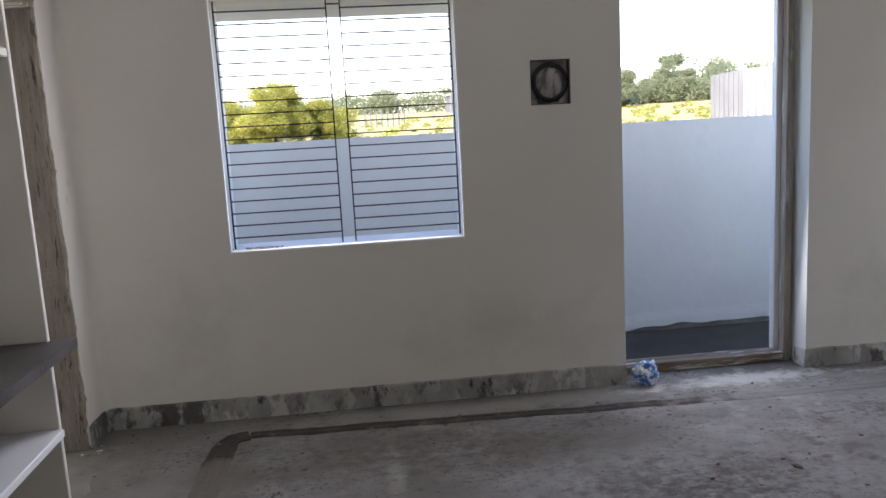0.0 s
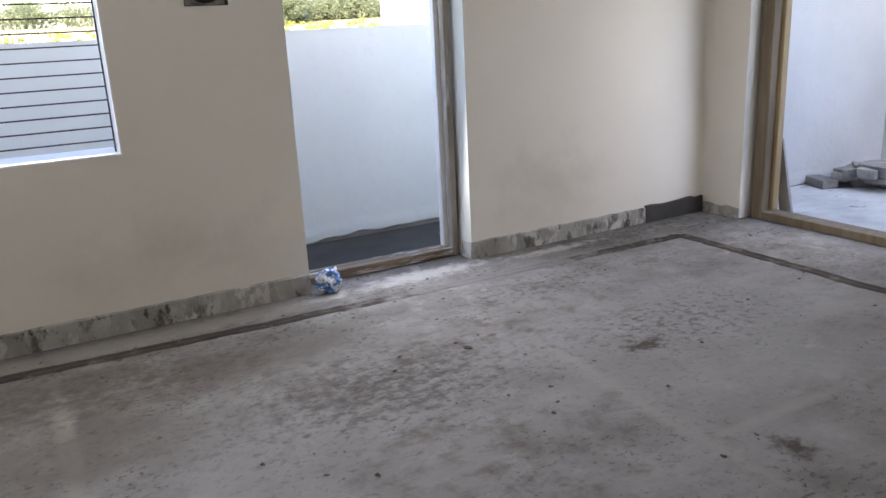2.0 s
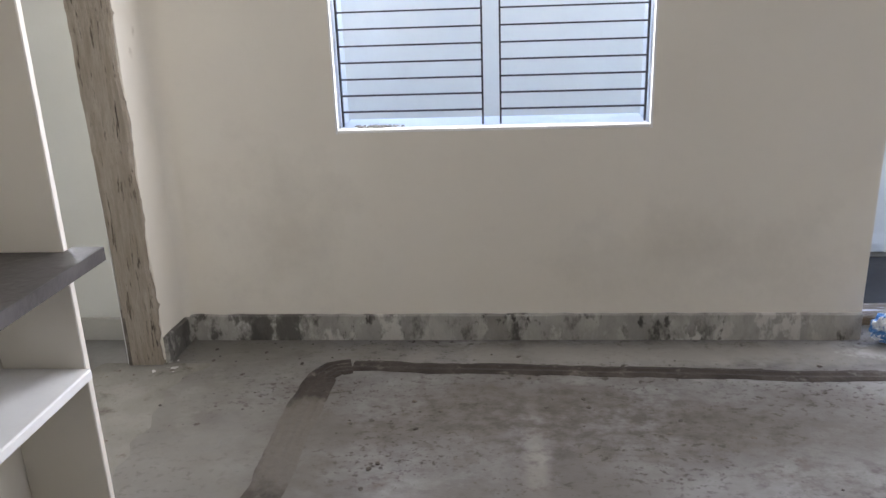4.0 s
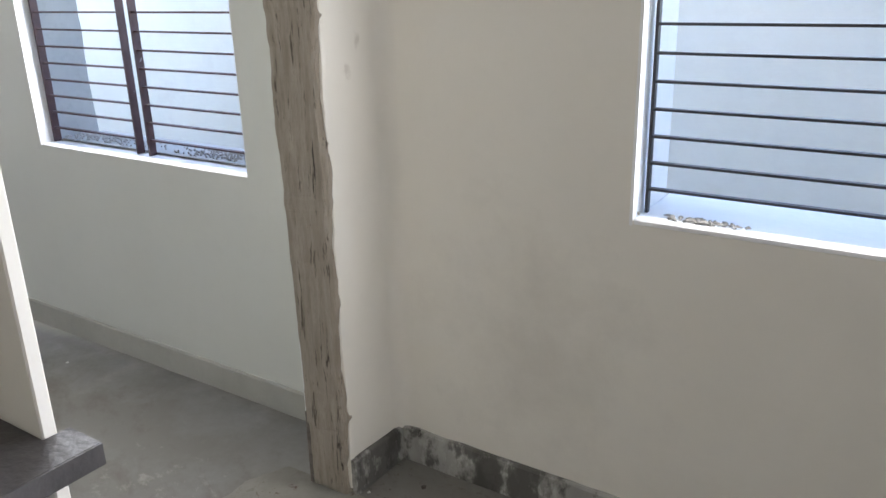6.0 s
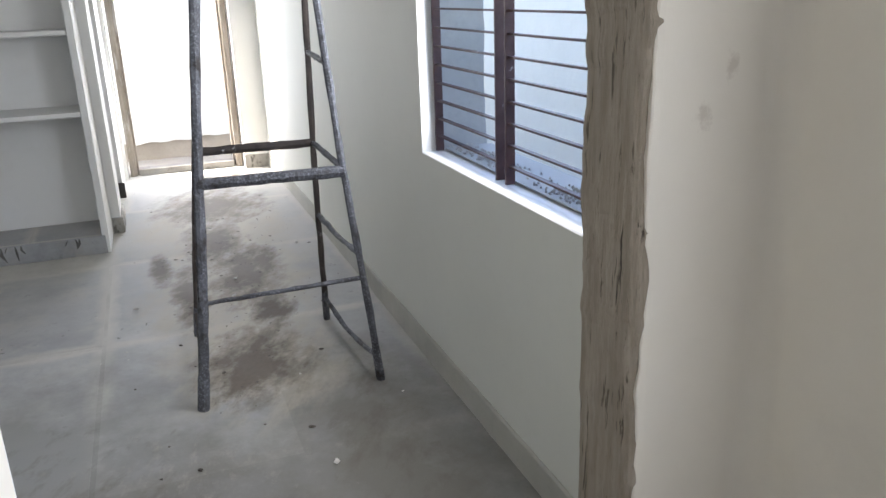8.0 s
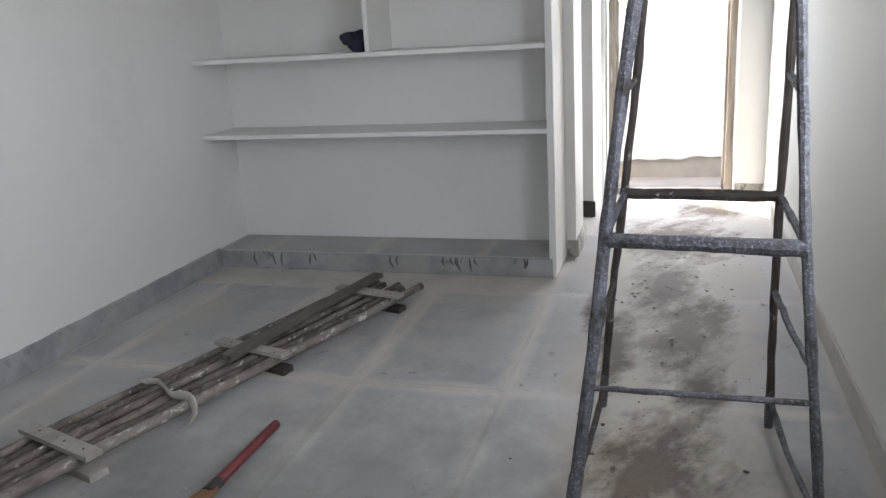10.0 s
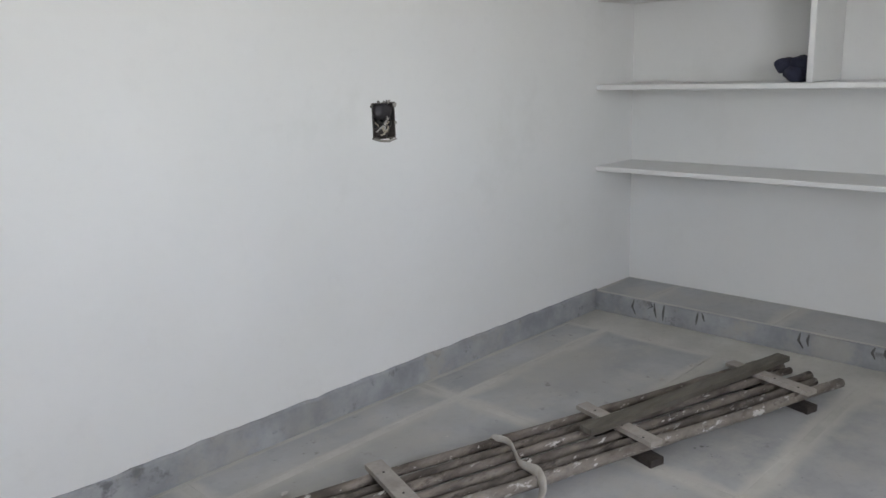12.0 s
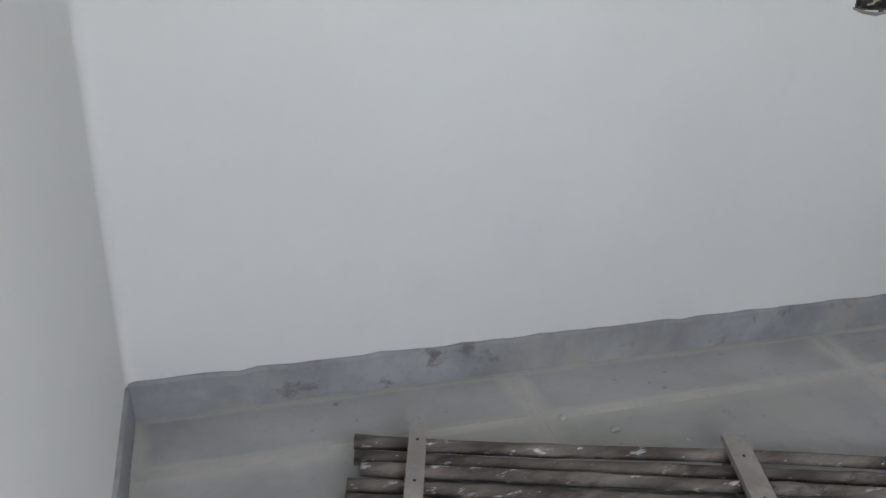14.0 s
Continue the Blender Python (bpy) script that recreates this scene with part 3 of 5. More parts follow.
structure("corner_plaster_1", corner_fillet(PX, NY, 1, -1, 0.05, 0.105, H), M_CREAM, "rounded cream plaster in the wall corner", "wall")
structure("corner_plaster_2", corner_fillet(EX, NY, -1, -1, 0.05, 0.105, H), M_CREAM, "rounded cream plaster in the wall corner", "wall")
structure("corner_plaster_3", corner_fillet(PB - 0.004, SY, -1, 1, 0.03, 0.11, H), M_WHITEWALL, "rounded white plaster in the wall corner", "wall")
# unseen walls added on the roof to keep the sun off the terrace
structure("roof_parapet_east", box(EB - 0.1, -1.9, H + 0.15, EB + 0.1, NB + 0.1, H + 2.6), M_PARAPET, "plain unseen block added on the roof to shade the terrace", "parapet")
structure("roof_parapet_south", box(WB - 0.1, -1.9, H + 0.15, EB - 0.101, -1.7, H + 2.6), M_PARAPET, "plain unseen block added on the roof to shade the terrace", "parapet")

# floors
structure("floor_hall", box(PX - 0.15, -1.8, -0.25, EB, NB, 0.0), M_FLOOR, "grey cement hall floor with mud stains", "floor")
floor_room = structure("floor_room", box(WB, SY - 0.15, -0.25, PX - 0.15, NB, 0.0), M_JOINT, "blue grey stone slab floor with sandy joints", "floor")
structure("balcony_floor_north", box(-9.0, NB, -0.3, EB + 0.2, 5.35, -0.085), M_DARKFLOOR, "very dark grey cement balcony floor", "floor")
structure("balcony_floor_west", box(-8.6, 1.0, -0.3, WB, NB, -0.02), M_DUSTFLOOR, "dusty cement balcony floor", "floor")
structure("terrace_floor_east", box(EB, 0.0, -0.3, 6.3, 4.05, 0.0), M_LIMEFLOOR, "white dusted cement terrace floor", "floor")


# ---- parapets outside ----
def ragged_edge(x0, x1, n, low, high, seed):
    rnd = random.Random(seed)
    out = []
    for i in range(n + 1):
        t = i / n
        out.append((x0 + (x1 - x0) * t, low + (high - low) * (0.5 + 0.45 * noise.noise(Vector(((x1 - x0) * t * 0.9, seed, 0))) + 0.35 * noise.noise(Vector(((x1 - x0) * t * 5.0, seed, 4)))) + rnd.uniform(-0.0012, 0.0012)))
    return out


def plaster_coat(along, face, x0, x1, n, low, high, top, thick, seed, toward):
    """The whitewashed coat of a parapet: it stops short of the floor with a torn lower edge."""
    bm = bmesh.new()
    edge = ragged_edge(x0, x1, n, low, high, seed)

    def P(a, d, z):
        return bm.verts.new((a, d, z) if along == "x" else (d, a, z))

    cols = [(P(a, face, z), P(a, face + toward * thick, z + 0.006), P(a, face + toward * thick, z + 0.05), P(a, face + toward * 0.008, z + 0.11), P(a, face + toward * 0.008, top), P(a, face, top)) for a, z in edge]
    for c, d in zip(cols, cols[1:]):
        for k in range(6):
            bm.faces.new((c[k], d[k], d[(k + 1) % 6], c[(k + 1) % 6]))
    bm.faces.new(cols[0])
    bm.faces.new(cols[-1][::-1])
    return bm


par_n = structure("parapet_north", box(-8.6, 5.2, -0.3, EB + 0.2, 5.32, 1.385), M_CEMENT, "whitewashed balcony parapet wall with a torn plaster foot", "parapet")
part("plaster_coat", plaster_coat("x", 5.2, -8.40, EB + 0.2, 660, -0.095, -0.025, 1.389, 0.013, 3.0, -1), M_PARAPET, par_n, "whitewashed plaster")
par_w = structure("parapet_west", box(-8.6, 1.0, -0.3, -8.42, 5.2, 1.385), M_DUSTFLOOR, "white balcony parapet with bare cement foot", "parapet")
part("plaster_coat", plaster_coat("y", -8.42, 1.0, 5.2, 300, 0.06, 0.22, 1.389, 0.026, 8.0, 1), M_PARAPET, par_w, "whitewashed plaster")
par_e = structure("parapet_terrace_north", box(EB, 4.05, -0.3, 6.3, 4.17, 2.5), M_CEMENT, "whitewashed terrace wall", "parapet")
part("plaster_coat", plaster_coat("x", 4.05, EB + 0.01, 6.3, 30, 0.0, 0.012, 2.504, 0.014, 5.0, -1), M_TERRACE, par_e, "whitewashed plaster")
par_f = structure("parapet_terrace_east", box(6.3, 0.0, -0.3, 6.45, 4.17, 2.5), M_CEMENT, "whitewashed terrace parapet wall", "parapet")
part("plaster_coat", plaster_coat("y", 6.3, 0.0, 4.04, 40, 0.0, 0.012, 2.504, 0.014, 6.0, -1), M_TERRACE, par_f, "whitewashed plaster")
structure("parapet_terrace_south", box(EB, -0.15, -0.3, 6.45, 0.0, 1.30), M_PARAPET, "whitewashed terrace parapet wall", "parapet")

# ---- ground and distance ----


def ground_z(x, y):
    r = math.hypot(x, y)
    return -0.75 + 0.0315 * min(max(0.0, r - 25.0), 150.0)


_g = bmesh.new()
_rings = []
for _r in (0.0, 12, 25, 40, 60, 85, 115, 145, 175, 260, 500, 1500):
    _rings.append([_g.verts.new((_r * math.cos(a), _r * math.sin(a), ground_z(_r, 0) + (0 if _r < 60 else 0.25 * noise.noise(Vector((_r, a * 6, 0))))))
                   for a in (2 * math.pi * k / 72 for k in range(72))] if _r else [_g.verts.new((0, 0, -0.75))])
for _k in range(72):
    _g.faces.new((_rings[0][0], _rings[1][_k], _rings[1][(_k + 1) % 72]))
for _a, _c in zip(_rings[1:], _rings[2:]):
    for _k in range(72):
        _g.faces.new((_a[_k], _c[_k], _c[(_k + 1) % 72], _a[(_k + 1) % 72]))
structure("ground", _g, M_FIELD, "dry yellow green grass field", "field")


def leaf_cloud(centres, per, size, seed, squash=0.75):
    """Many small leaf blades strewn through overlapping clumps."""
    rng = np.random.default_rng(seed)
    mid = np.repeat(np.array([c for c, _ in centres], float), per, 0)
    rad = np.repeat(np.array([r for _, r in centres], float), per)[:, None]
    n = len(mid)

    def ways(flat=1.0):
        d = rng.normal(size=(n, 3)) * (1, 1, flat)
        return d / np.linalg.norm(d, axis=1, keepdims=True)

    p = mid + ways() * rad * rng.uniform(0.45, 1.08, (n, 1)) * (1, 1, squash)
    u = ways(0.6)
    v = np.cross(u, ways())
    v /= np.linalg.norm(v, axis=1, keepdims=True)
    k = size * rng.uniform(0.6, 1.4, (n, 1))
    verts = np.stack((p - u * k, p + v * k * 0.55, p + u * k, p - v * k * 0.55), 1).reshape(-1, 3)
    me = bpy.data.meshes.new("crown")
    me.from_pydata(verts.tolist(), [], np.arange(4 * n).reshape(-1, 4).tolist())
    return me


def tree(x, y, height, spread, leaf, seed, material, label, per=130, clumps=26):
    rnd = random.Random(seed)
    t = thing("tree", label, "tree", place=(x, y, ground_z(x, y) - 0.05))
    trunk = tube([(0, 0, 0), (0.04 * height * rnd.uniform(-1, 1), 0, height * 0.25), (0, 0.03 * height, height * 0.55)],
                 [height * 0.035, height * 0.026, height * 0.014], 8)
    for k in range(5):
        a = k * 1.26 + rnd.uniform(-0.3, 0.3)
        tube([(0, 0, height * 0.22 + k * 0.03 * height), (math.cos(a) * spread * 0.3, math.sin(a) * spread * 0.3, height * 0.45),
              (math.cos(a) * spread * 0.6, math.sin(a) * spread * 0.6, height * 0.7)], [height * 0.016, height * 0.01, height * 0.004], 6, trunk)
    part("trunk", trunk, M_BARK, t, "brown bark", True)
    cs = []
    for _ in range(clumps):
        a, q = rnd.uniform(0, 6.28), math.sqrt(rnd.random())
        z = rnd.uniform(0.1, 0.95)
        w = spread * (1.0 - 0.75 * abs(z - 0.5)) * q * 0.8
        cs.append(((math.cos(a) * w, math.sin(a) * w, z * height), spread * rnd.uniform(0.18, 0.32)))
    me = leaf_cloud(cs, per, leaf, seed)
    me.materials.append(material)
    crown = new("crown", me)
    crown.parent = t
    return t


tree(-6.2, 62, 4.4, 3.2, 0.075, 5, M_LEAF, "rounded yellow green tree in the dry field", per=1000, clumps=44)
tree(-2.6, 66, 3.0, 3.2, 0.075, 6, M_LEAF, "low yellow green bush tree in the dry field", per=900, clumps=34)
tree(-10.2, 68, 3.4, 3.6, 0.08, 7, M_LEAF, "broad yellow green bush in the dry field", per=900, clumps=34)
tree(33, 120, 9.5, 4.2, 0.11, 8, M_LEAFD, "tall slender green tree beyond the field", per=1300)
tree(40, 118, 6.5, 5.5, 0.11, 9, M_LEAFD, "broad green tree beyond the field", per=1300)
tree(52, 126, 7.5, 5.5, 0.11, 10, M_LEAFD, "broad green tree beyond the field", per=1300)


def far_wood(name, x0, x1, y, height, seed, n, r):
    rnd = random.Random(seed)
    cs = []
    for i in range(n):
        x = x0 + (x1 - x0) * (i + rnd.random()) / n
        hh = height * (0.55 + 0.45 * noise.noise(Vector((x * 0.03, seed, 0)))) * rnd.uniform(0.7, 1.1)
        for k in range(3):
            cs.append(((x + rnd.uniform(-r, r), y + rnd.uniform(-6, 6), ground_z(x, y) + hh * (0.25 + 0.3 * k)), r * rnd.uniform(0.7, 1.1)))
    me = leaf_cloud(cs, 800, r * 0.065, seed, 0.8)
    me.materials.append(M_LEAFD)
    ob = new(name, me)
    return tagged(ob, "distant belt of green trees along the field", "trees", "", "stuff")


far_wood("tree_belt", -160, 190, 175, 7.0, 21, 110, 3.6)
far_wood("tree_row", 30, 95, 128, 6.0, 23, 40, 2.6)
far_wood("tree_row", 60, 112, 132, 11.5, 24, 36, 2.8)
far_wood("scrub_belt", -60, -8, 120, 3.0, 22, 40, 2.0)
# low bushes and tufts strewn over the field
_rnd = random.Random(44)
_cs = []
for _i in range(260):
    _y = _rnd.uniform(44, 125)
    _x = _rnd.uniform(-0.35, 0.5) * _y
    _r = _rnd.uniform(0.25, 0.8)
    _cs.append(((_x, _y, ground_z(_x, _y) + _r * 0.35), _r))
_me = leaf_cloud(_cs, 70, 0.13, 45, 0.6)
_me.materials.append(M_LEAF)
tagged(new("field_scrub", _me), "low yellow green scrub and tufts in the field", "scrub", "", "stuff")

# white sheet shed beyond the balcony
shed = thing("shed", "long white corrugated sheet shed in the field", "shed", place=(0, 0, -0.5))


def sheet_wall(xa, ya, xb, yb, wave, deep, h0, h1):
    """One sheet of corrugated steel standing from a to b."""
    bm = bmesh.new()
    run = Vector((xb - xa, yb - ya, 0))
    n = int(run.length / wave) * 4
    out = Vector((run.y, -run.x, 0)).normalized()
    rows = []
    for side in (0.0, -0.03):
        lo, hi = [], []
        for i in range(n + 1):
            p = Vector((xa, ya, 0)) + run * (i / n) + out * (side + deep * math.sin(i * math.pi / 2))
            lo.append(bm.verts.new(p))
            hi.append(bm.verts.new(p + Vector((0, 0, h0 + (h1 - h0) * i / n))))
        rows.append((lo, hi))
    for i in range(n):
        for lo, hi in rows:
            bm.faces.new((lo[i], lo[i + 1], hi[i + 1], hi[i]))
        bm.faces.new((rows[0][1][i], rows[0][1][i + 1], rows[1][1][i + 1], rows[1][1][i]))
    return bm


part("wall", sheet_wall(17.2, 34.0, 29.2, 34.0, 0.4, 0.04, 3.6, 4.4), M_SHEDFRONT, shed)
part("wall", sheet_wall(17.2, 37.3, 17.2, 34.0, 0.45, 0.04, 3.5, 3.6), M_SHED, shed)
part("roof", box(17.25, 34.06, 3.3, 29.1, 37.2, 3.37), M_SHED, shed, "pale sheet roof")
# pale posts far off in the field
for _i in range(8):
    _p = link("fence_post", tube([(0, 0, 0), (0, 0, 1.9)], [0.11, 0.09], 6), M_SHED)
    _p.location = (1.2 + _i * 0.62, 88, ground_z(3, 88) - 0.05)
    tagged(_p, "pale concrete fence post in the field", "post", "posts in the field")
house = thing("far_house", "small pale house on the far edge of the field", "house", place=(22, 150, ground_z(22, 150) - 0.1))
part("wall", box(-4, -3, 0, 4, 3, 3.2), M_SHED, house)
part("roof", box(-4.3, -3.3, 3.2, 4.3, 3.3, 3.5), M_CEMENT, house)


# ---- windows ----
def grille_window(name, rect, iron, label, bars, low_gap, inset, flat):
    x0, x1, z0, z1 = rect
    w = thing(name, label, "window")
    w["kind"] = "structure"
    lin = bmesh.new()
    e = 0.004
    add_box(lin, x0 - 0.004, NY - 0.001, z0 - 0.012, x0 + e, NB + 0.004, z1)
    add_box(lin, x1 - e, NY - 0.001, z0 - 0.012, x1 + 0.004, NB + 0.004, z1)
    add_box(lin, x0 + e, NY - 0.001, z1 - e, x1 - e, NB + 0.004, z1 + 0.004)
    part("window_frame", lin, M_WHITE, w, "white painted reveal")
    part("window_sill", box(x0 + e, NY - 0.002, z0 - 0.012, x1 - e, NB + 0.03, z0 + 0.006, 0.005), M_WHITE, w, "white painted sill")
    gy = NY + 0.060
    mid = (x0 + x1) / 2
    top = z1 - e
    for a, b in ((x0 + inset, mid - 0.034), (mid + 0.034, x1 - inset)):
        for x in (a, b):
            part("grille_upright", box(x - 0.0035, gy - flat, z0 + 0.007, x + 0.0035, gy + flat, top), iron, w)
        z = z0 + low_gap
        while z < top - 0.02:
            part("grille_bar", box(a + 0.0035, gy - 0.008, z - 0.003, b - 0.0035, gy + 0.008, z + 0.003), iron, w)
            z += bars
    for z in (top - 0.03,):
        part("grille_lug", box(mid - 0.034, gy - 0.008, z - 0.003, mid + 0.034, gy + 0.008, z + 0.003), iron, w)
    return w


grille_window("window_1", WIN_A, M_BLACKIRON, "white reveal window with black horizontal iron grille", 0.0618, 0.064, 0.016, 0.008)
w2 = grille_window("window_2", WIN_B, M_IRON, "white reveal window with maroon horizontal iron grille", 0.0628, 0.062, 0.024, 0.015)


# the outer part of the room window's west reveal was left bare
_bm = bmesh.new()
_cols = []
for _i in range(61):
    _z = 0.838 + 1.246 * _i / 60
    _y = NB + 0.014 + 0.006 * noise.noise(Vector((_z * 5, 1.5, 0))) + 0.004 * noise.noise(Vector((_z * 19, 1.5, 0)))
    _cols.append([_bm.verts.new(p) for p in ((-3.402, NY + 0.076, _z), (-3.396, NY + 0.078, _z), (-3.396, _y, _z), (-3.402, _y, _z))])
for _a, _c in zip(_cols, _cols[1:]):
    for _k in range(4):
        _bm.faces.new((_a[_k], _c[_k], _c[(_k + 1) % 4], _a[(_k + 1) % 4]))
_bm.faces.new(_cols[0])
_bm.faces.new(_cols[-1][::-1])
part("bare_reveal", _bm, M_LIGHTCEMENT, w2, "bare grey cement reveal")
part("dirty_sill", roughen(box(-3.39, NY + 0.078, 0.837, -2.262, NB + 0.03, 0.8405), 0.0008, 20), M_TERRACE, w2, "dusty grey outer sill")


def leaf_litter(name, cx, cy, cz, rx, ry, n, seed, material, label, size=0.012):
    rnd = random.Random(seed)
    bm = bmesh.new()
    for _ in range(n):
        p = Vector((cx + rnd.gauss(0, rx), cy + rnd.uniform(-ry, ry), cz))
        a = rnd.uniform(0, 6.28)
        l = size * rnd.uniform(0.4, 1.6)
        tube([p, p + Vector((math.cos(a) * l, math.sin(a) * l * 0.6, 0.004)), p + Vector((math.cos(a) * 2 * l, math.sin(a) * 1.2 * l, 0.002))],
             [0.003, 0.0035, 0.0015], 5, bm)
    return tagged(link(name, bm, material), label, "litter", "", "stuff")


leaf_litter("sill_litter", -0.84, NY + 0.03, 0.879, 0.045, 0.012, 60, 1, M_CEMENT, "dry twigs and dirt on the window sill", 0.008)
leaf_litter("sill_litter", -2.5, NY + 0.14, 0.841, 0.12, 0.05, 220, 2, M_CEMENT, "grey dirt and crumbs on the window sill", 0.004)
leaf_litter("sill_litter", -3.2, NY + 0.14, 0.841, 0.18, 0.05, 200, 3, M_CHIP, "pale mortar crumbs on the window sill", 0.004)


# ---- door frames ----
def door_frame(name, axis, a0, a1, d0, d1, z1, jamb, wood, sillwood, label, sill=True, sides=(True, True), jamb0=None, inner=None):
    """A frame of two jambs, head and sill with a rebate, between a0 and a1 along its wall, d0 to d1 deep."""
    f = thing(name, label, "door frame")
    f["kind"] = "structure"

    def B(p0, q0, z0, p1, q1, zz, bev=0.004):
        return box(p0, q0, z0, p1, q1, zz, bev) if axis == "x" else box(q0, p0, z0, q1, p1, zz, bev)

    mid = d0 + (d1 - d0) * 0.55
    zs = 0.055 if sill else 0.0
    for on, lo, hi, inn in ((sides[0], a0, a0 + (jamb0 or jamb), 1), (sides[1], a1 - jamb, a1, -1)):
        if not on:
            continue
        j = B(lo, d0, 0.0, hi, mid, z1)
        me_b = part("jamb", j, wood, f)
        r0, r1 = (lo, hi - 0.018) if inn > 0 else (lo + 0.018, hi)
        if inner and inn < 0:
            r0 = lo - 0.028
        part("rebate", B(r0, mid + 0.002, 0.0, r1, d1, z1), inner or wood, me_b)
    part("head", B(a0 + (jamb0 or jamb), d0, z1 - jamb, a1 - jamb, d1, z1), wood, f)
    if sill:
        part("sill", B(a0 + (jamb0 or jamb), d0, 0.001, a1 - jamb, d1, zs), sillwood, f)
    return f


# the rebate is white to paint in the daylit inner edge of the wood
d1 = door_frame("door_1", "x", DOOR_N[0] + 0.004, DOOR_N[1] - 0.02, NY + 0.125, NB + 0.005, 2.095, 0.042, M_PALEWOOD, M_WOODX,
           "weathered wooden door frame without a door, plaster smeared", jamb0=0.03, inner=M_WHITE)
part("painted_reveal", box(DOOR_N[1] - 0.004, NY - 0.002, 0.106, DOOR_N[1] + 0.001, NY + 0.124, 2.09), M_ROOMWALL, d1, "white painted reveal")
door_frame("door_2", "y", DOOR_E[0] + 0.02, DOOR_E[1] - 0.02, EX + 0.09, EB - 0.01, 2.095, 0.09, M_GOLDWOOD, M_GOLDWOOD,
           "raw golden brown wooden door frame without a door", jamb0=0.03, inner=M_LITTEAK)
door_frame("door_3", "y", DOOR_W[0] + 0.02, DOOR_W[1] - 0.01, WX - 0.22, WX - 0.11, 2.095, 0.07, M_PALEWOOD, M_CEMENT,
           "weathered wooden door frame to the balcony")
# the frame in the partition: only its north jamb and head show
_f = thing("door_4", "rough weathered wooden frame in the partition opening", "door frame")
_f["kind"] = "structure"


def rough_post(x0, y0, x1, y1, z0, z1, seed):
    bm = bmesh.new()
    n = 110
    rings = []
    for i in range(n + 1):
        z = z0 + (z1 - z0) * i / n
        o = [noise.noise(Vector((k * 7.3 + seed, z * 6.0, 0))) * 0.006 + noise.noise(Vector((k * 3.1 + seed, z * 26.0, 5))) * 0.005 for k in range(6)]
        xl = x0 + 0.022 * max(0.0, 1 - z / 1.3)
        rings.append([bm.verts.new(p) for p in ((xl, y0 + o[0], z), (x1 - 0.010 + 1.6 * o[2], y0 + o[1] * 0.6, z), (x1 + 1.6 * o[2], y0 + 0.008, z), (x1 + 1.6 * o[2], y1 + o[3], z), ((x0 + x1) / 2, y1, z), (x0, y1, z))])
    for r, s in zip(rings, rings[1:]):
        for k in range(6):
            bm.faces.new((r[k], r[(k + 1) % 6], s[(k + 1) % 6], s[k]))
    bm.faces.new(rings[0][::-1])
    bm.faces.new(rings[-1])
    return bm


part("jamb", rough_post(PB - 0.006, 3.689, PX - 0.004, 3.7195, 0.0, 2.1, 1.0), M_WOOD, _f)
part("head", box(PB - 0.004, 2.83, 2.045, PX + 0.006, 3.685, 2.104, 0.004), M_WOODX, _f)


# ---- skirtings ----
def skirting(name, pts, height, thick, material, label, seed, side, step=0.05, wobble=0.006):
    """A skirting along a straight run from pts[0] to pts[1], with an uneven top; side is the way it stands out of the wall."""
    (xa, ya), (xb, yb) = pts
    n = max(2, int(math.hypot(xb - xa, yb - ya) / step))
    bm = bmesh.new()
    cols = []
    for i in range(n + 1):
        t = i / n
        x, y = xa + (xb - xa) * t, ya + (yb - ya) * t
        h = height + wobble * noise.noise(Vector((t * n * 0.6, seed, 0))) + wobble * 0.5 * noise.noise(Vector((t * n * 2.1, seed, 3)))
        k = thick + 0.003 * noise.noise(Vector((t * n * 0.4, seed, 9)))
        sx, sy = side
        cols.append([bm.verts.new(p) for p in ((x, y, 0.0), (x + sx * (k + 0.004), y + sy * (k + 0.004), 0.0), (x + sx * k, y + sy * k, h - 0.006), (x + sx * k * 0.6, y + sy * k * 0.6, h), (x, y, h))])
    for c, d in zip(cols, cols[1:]):
        for k in range(5):
            bm.faces.new((c[k], d[k], d[(k + 1) % 5], c[(k + 1) % 5]))
    bm.faces.new(cols[0])
    bm.faces.new(cols[-1][::-1])
    return structure(name, bm, material, label, "skirting")


skirting("baseboard_hall_north", ((PX + 0.018, NY), (DOOR_N[0], NY)), 0.112, 0.014, M_SKIRT, "rough grey cement skirting below the window", 1.0, (0, -1))
skirting("baseboard_hall_north_b", ((DOOR_N[1], NY), (3.49, NY)), 0.105, 0.014, M_SKIRT, "rough grey cement skirting beside the door", 2.0, (0, -1))
skirting("baseboard_door_return", ((DOOR_N[1], NY + 0.10), (DOOR_N[1], NY - 0.014)), 0.105, 0.012, M_SKIRT, "rough grey cement skirting at the door reveal", 2.5, (-1, 0))
skirting("baseboard_black", ((3.49, NY), (EX - 0.02, NY)), 0.118, 0.02, M_DARKSTONE, "black stone skirting piece in the corner", 3.0, (0, -1), wobble=0.02)
skirting("baseboard_east_a", ((EX, NY - 0.02), (EX, DOOR_E[1])), 0.07, 0.014, M_SKIRT, "broken cement skirting in the corner", 4.0, (-1, 0), wobble=0.02)
skirting("baseboard_east_b", ((EX, DOOR_E[0]), (EX, -1.6)), 0.11, 0.014, M_SKIRT, "rough grey cement skirting", 5.0, (-1, 0))
skirting("baseboard_stub", ((PX, NY), (PX, 3.708)), 0.112, 0.014, M_SKIRT, "rough grey cement skirting at the short wall", 6.0, (1, 0), wobble=0.012)
skirting("baseboard_room_north", ((PB - 0.01, NY), (WX, NY)), 0.10, 0.012, M_PLAINSKIRT, "low plain painted skirting below the room window", 7.0, (0, -1), wobble=0.003)
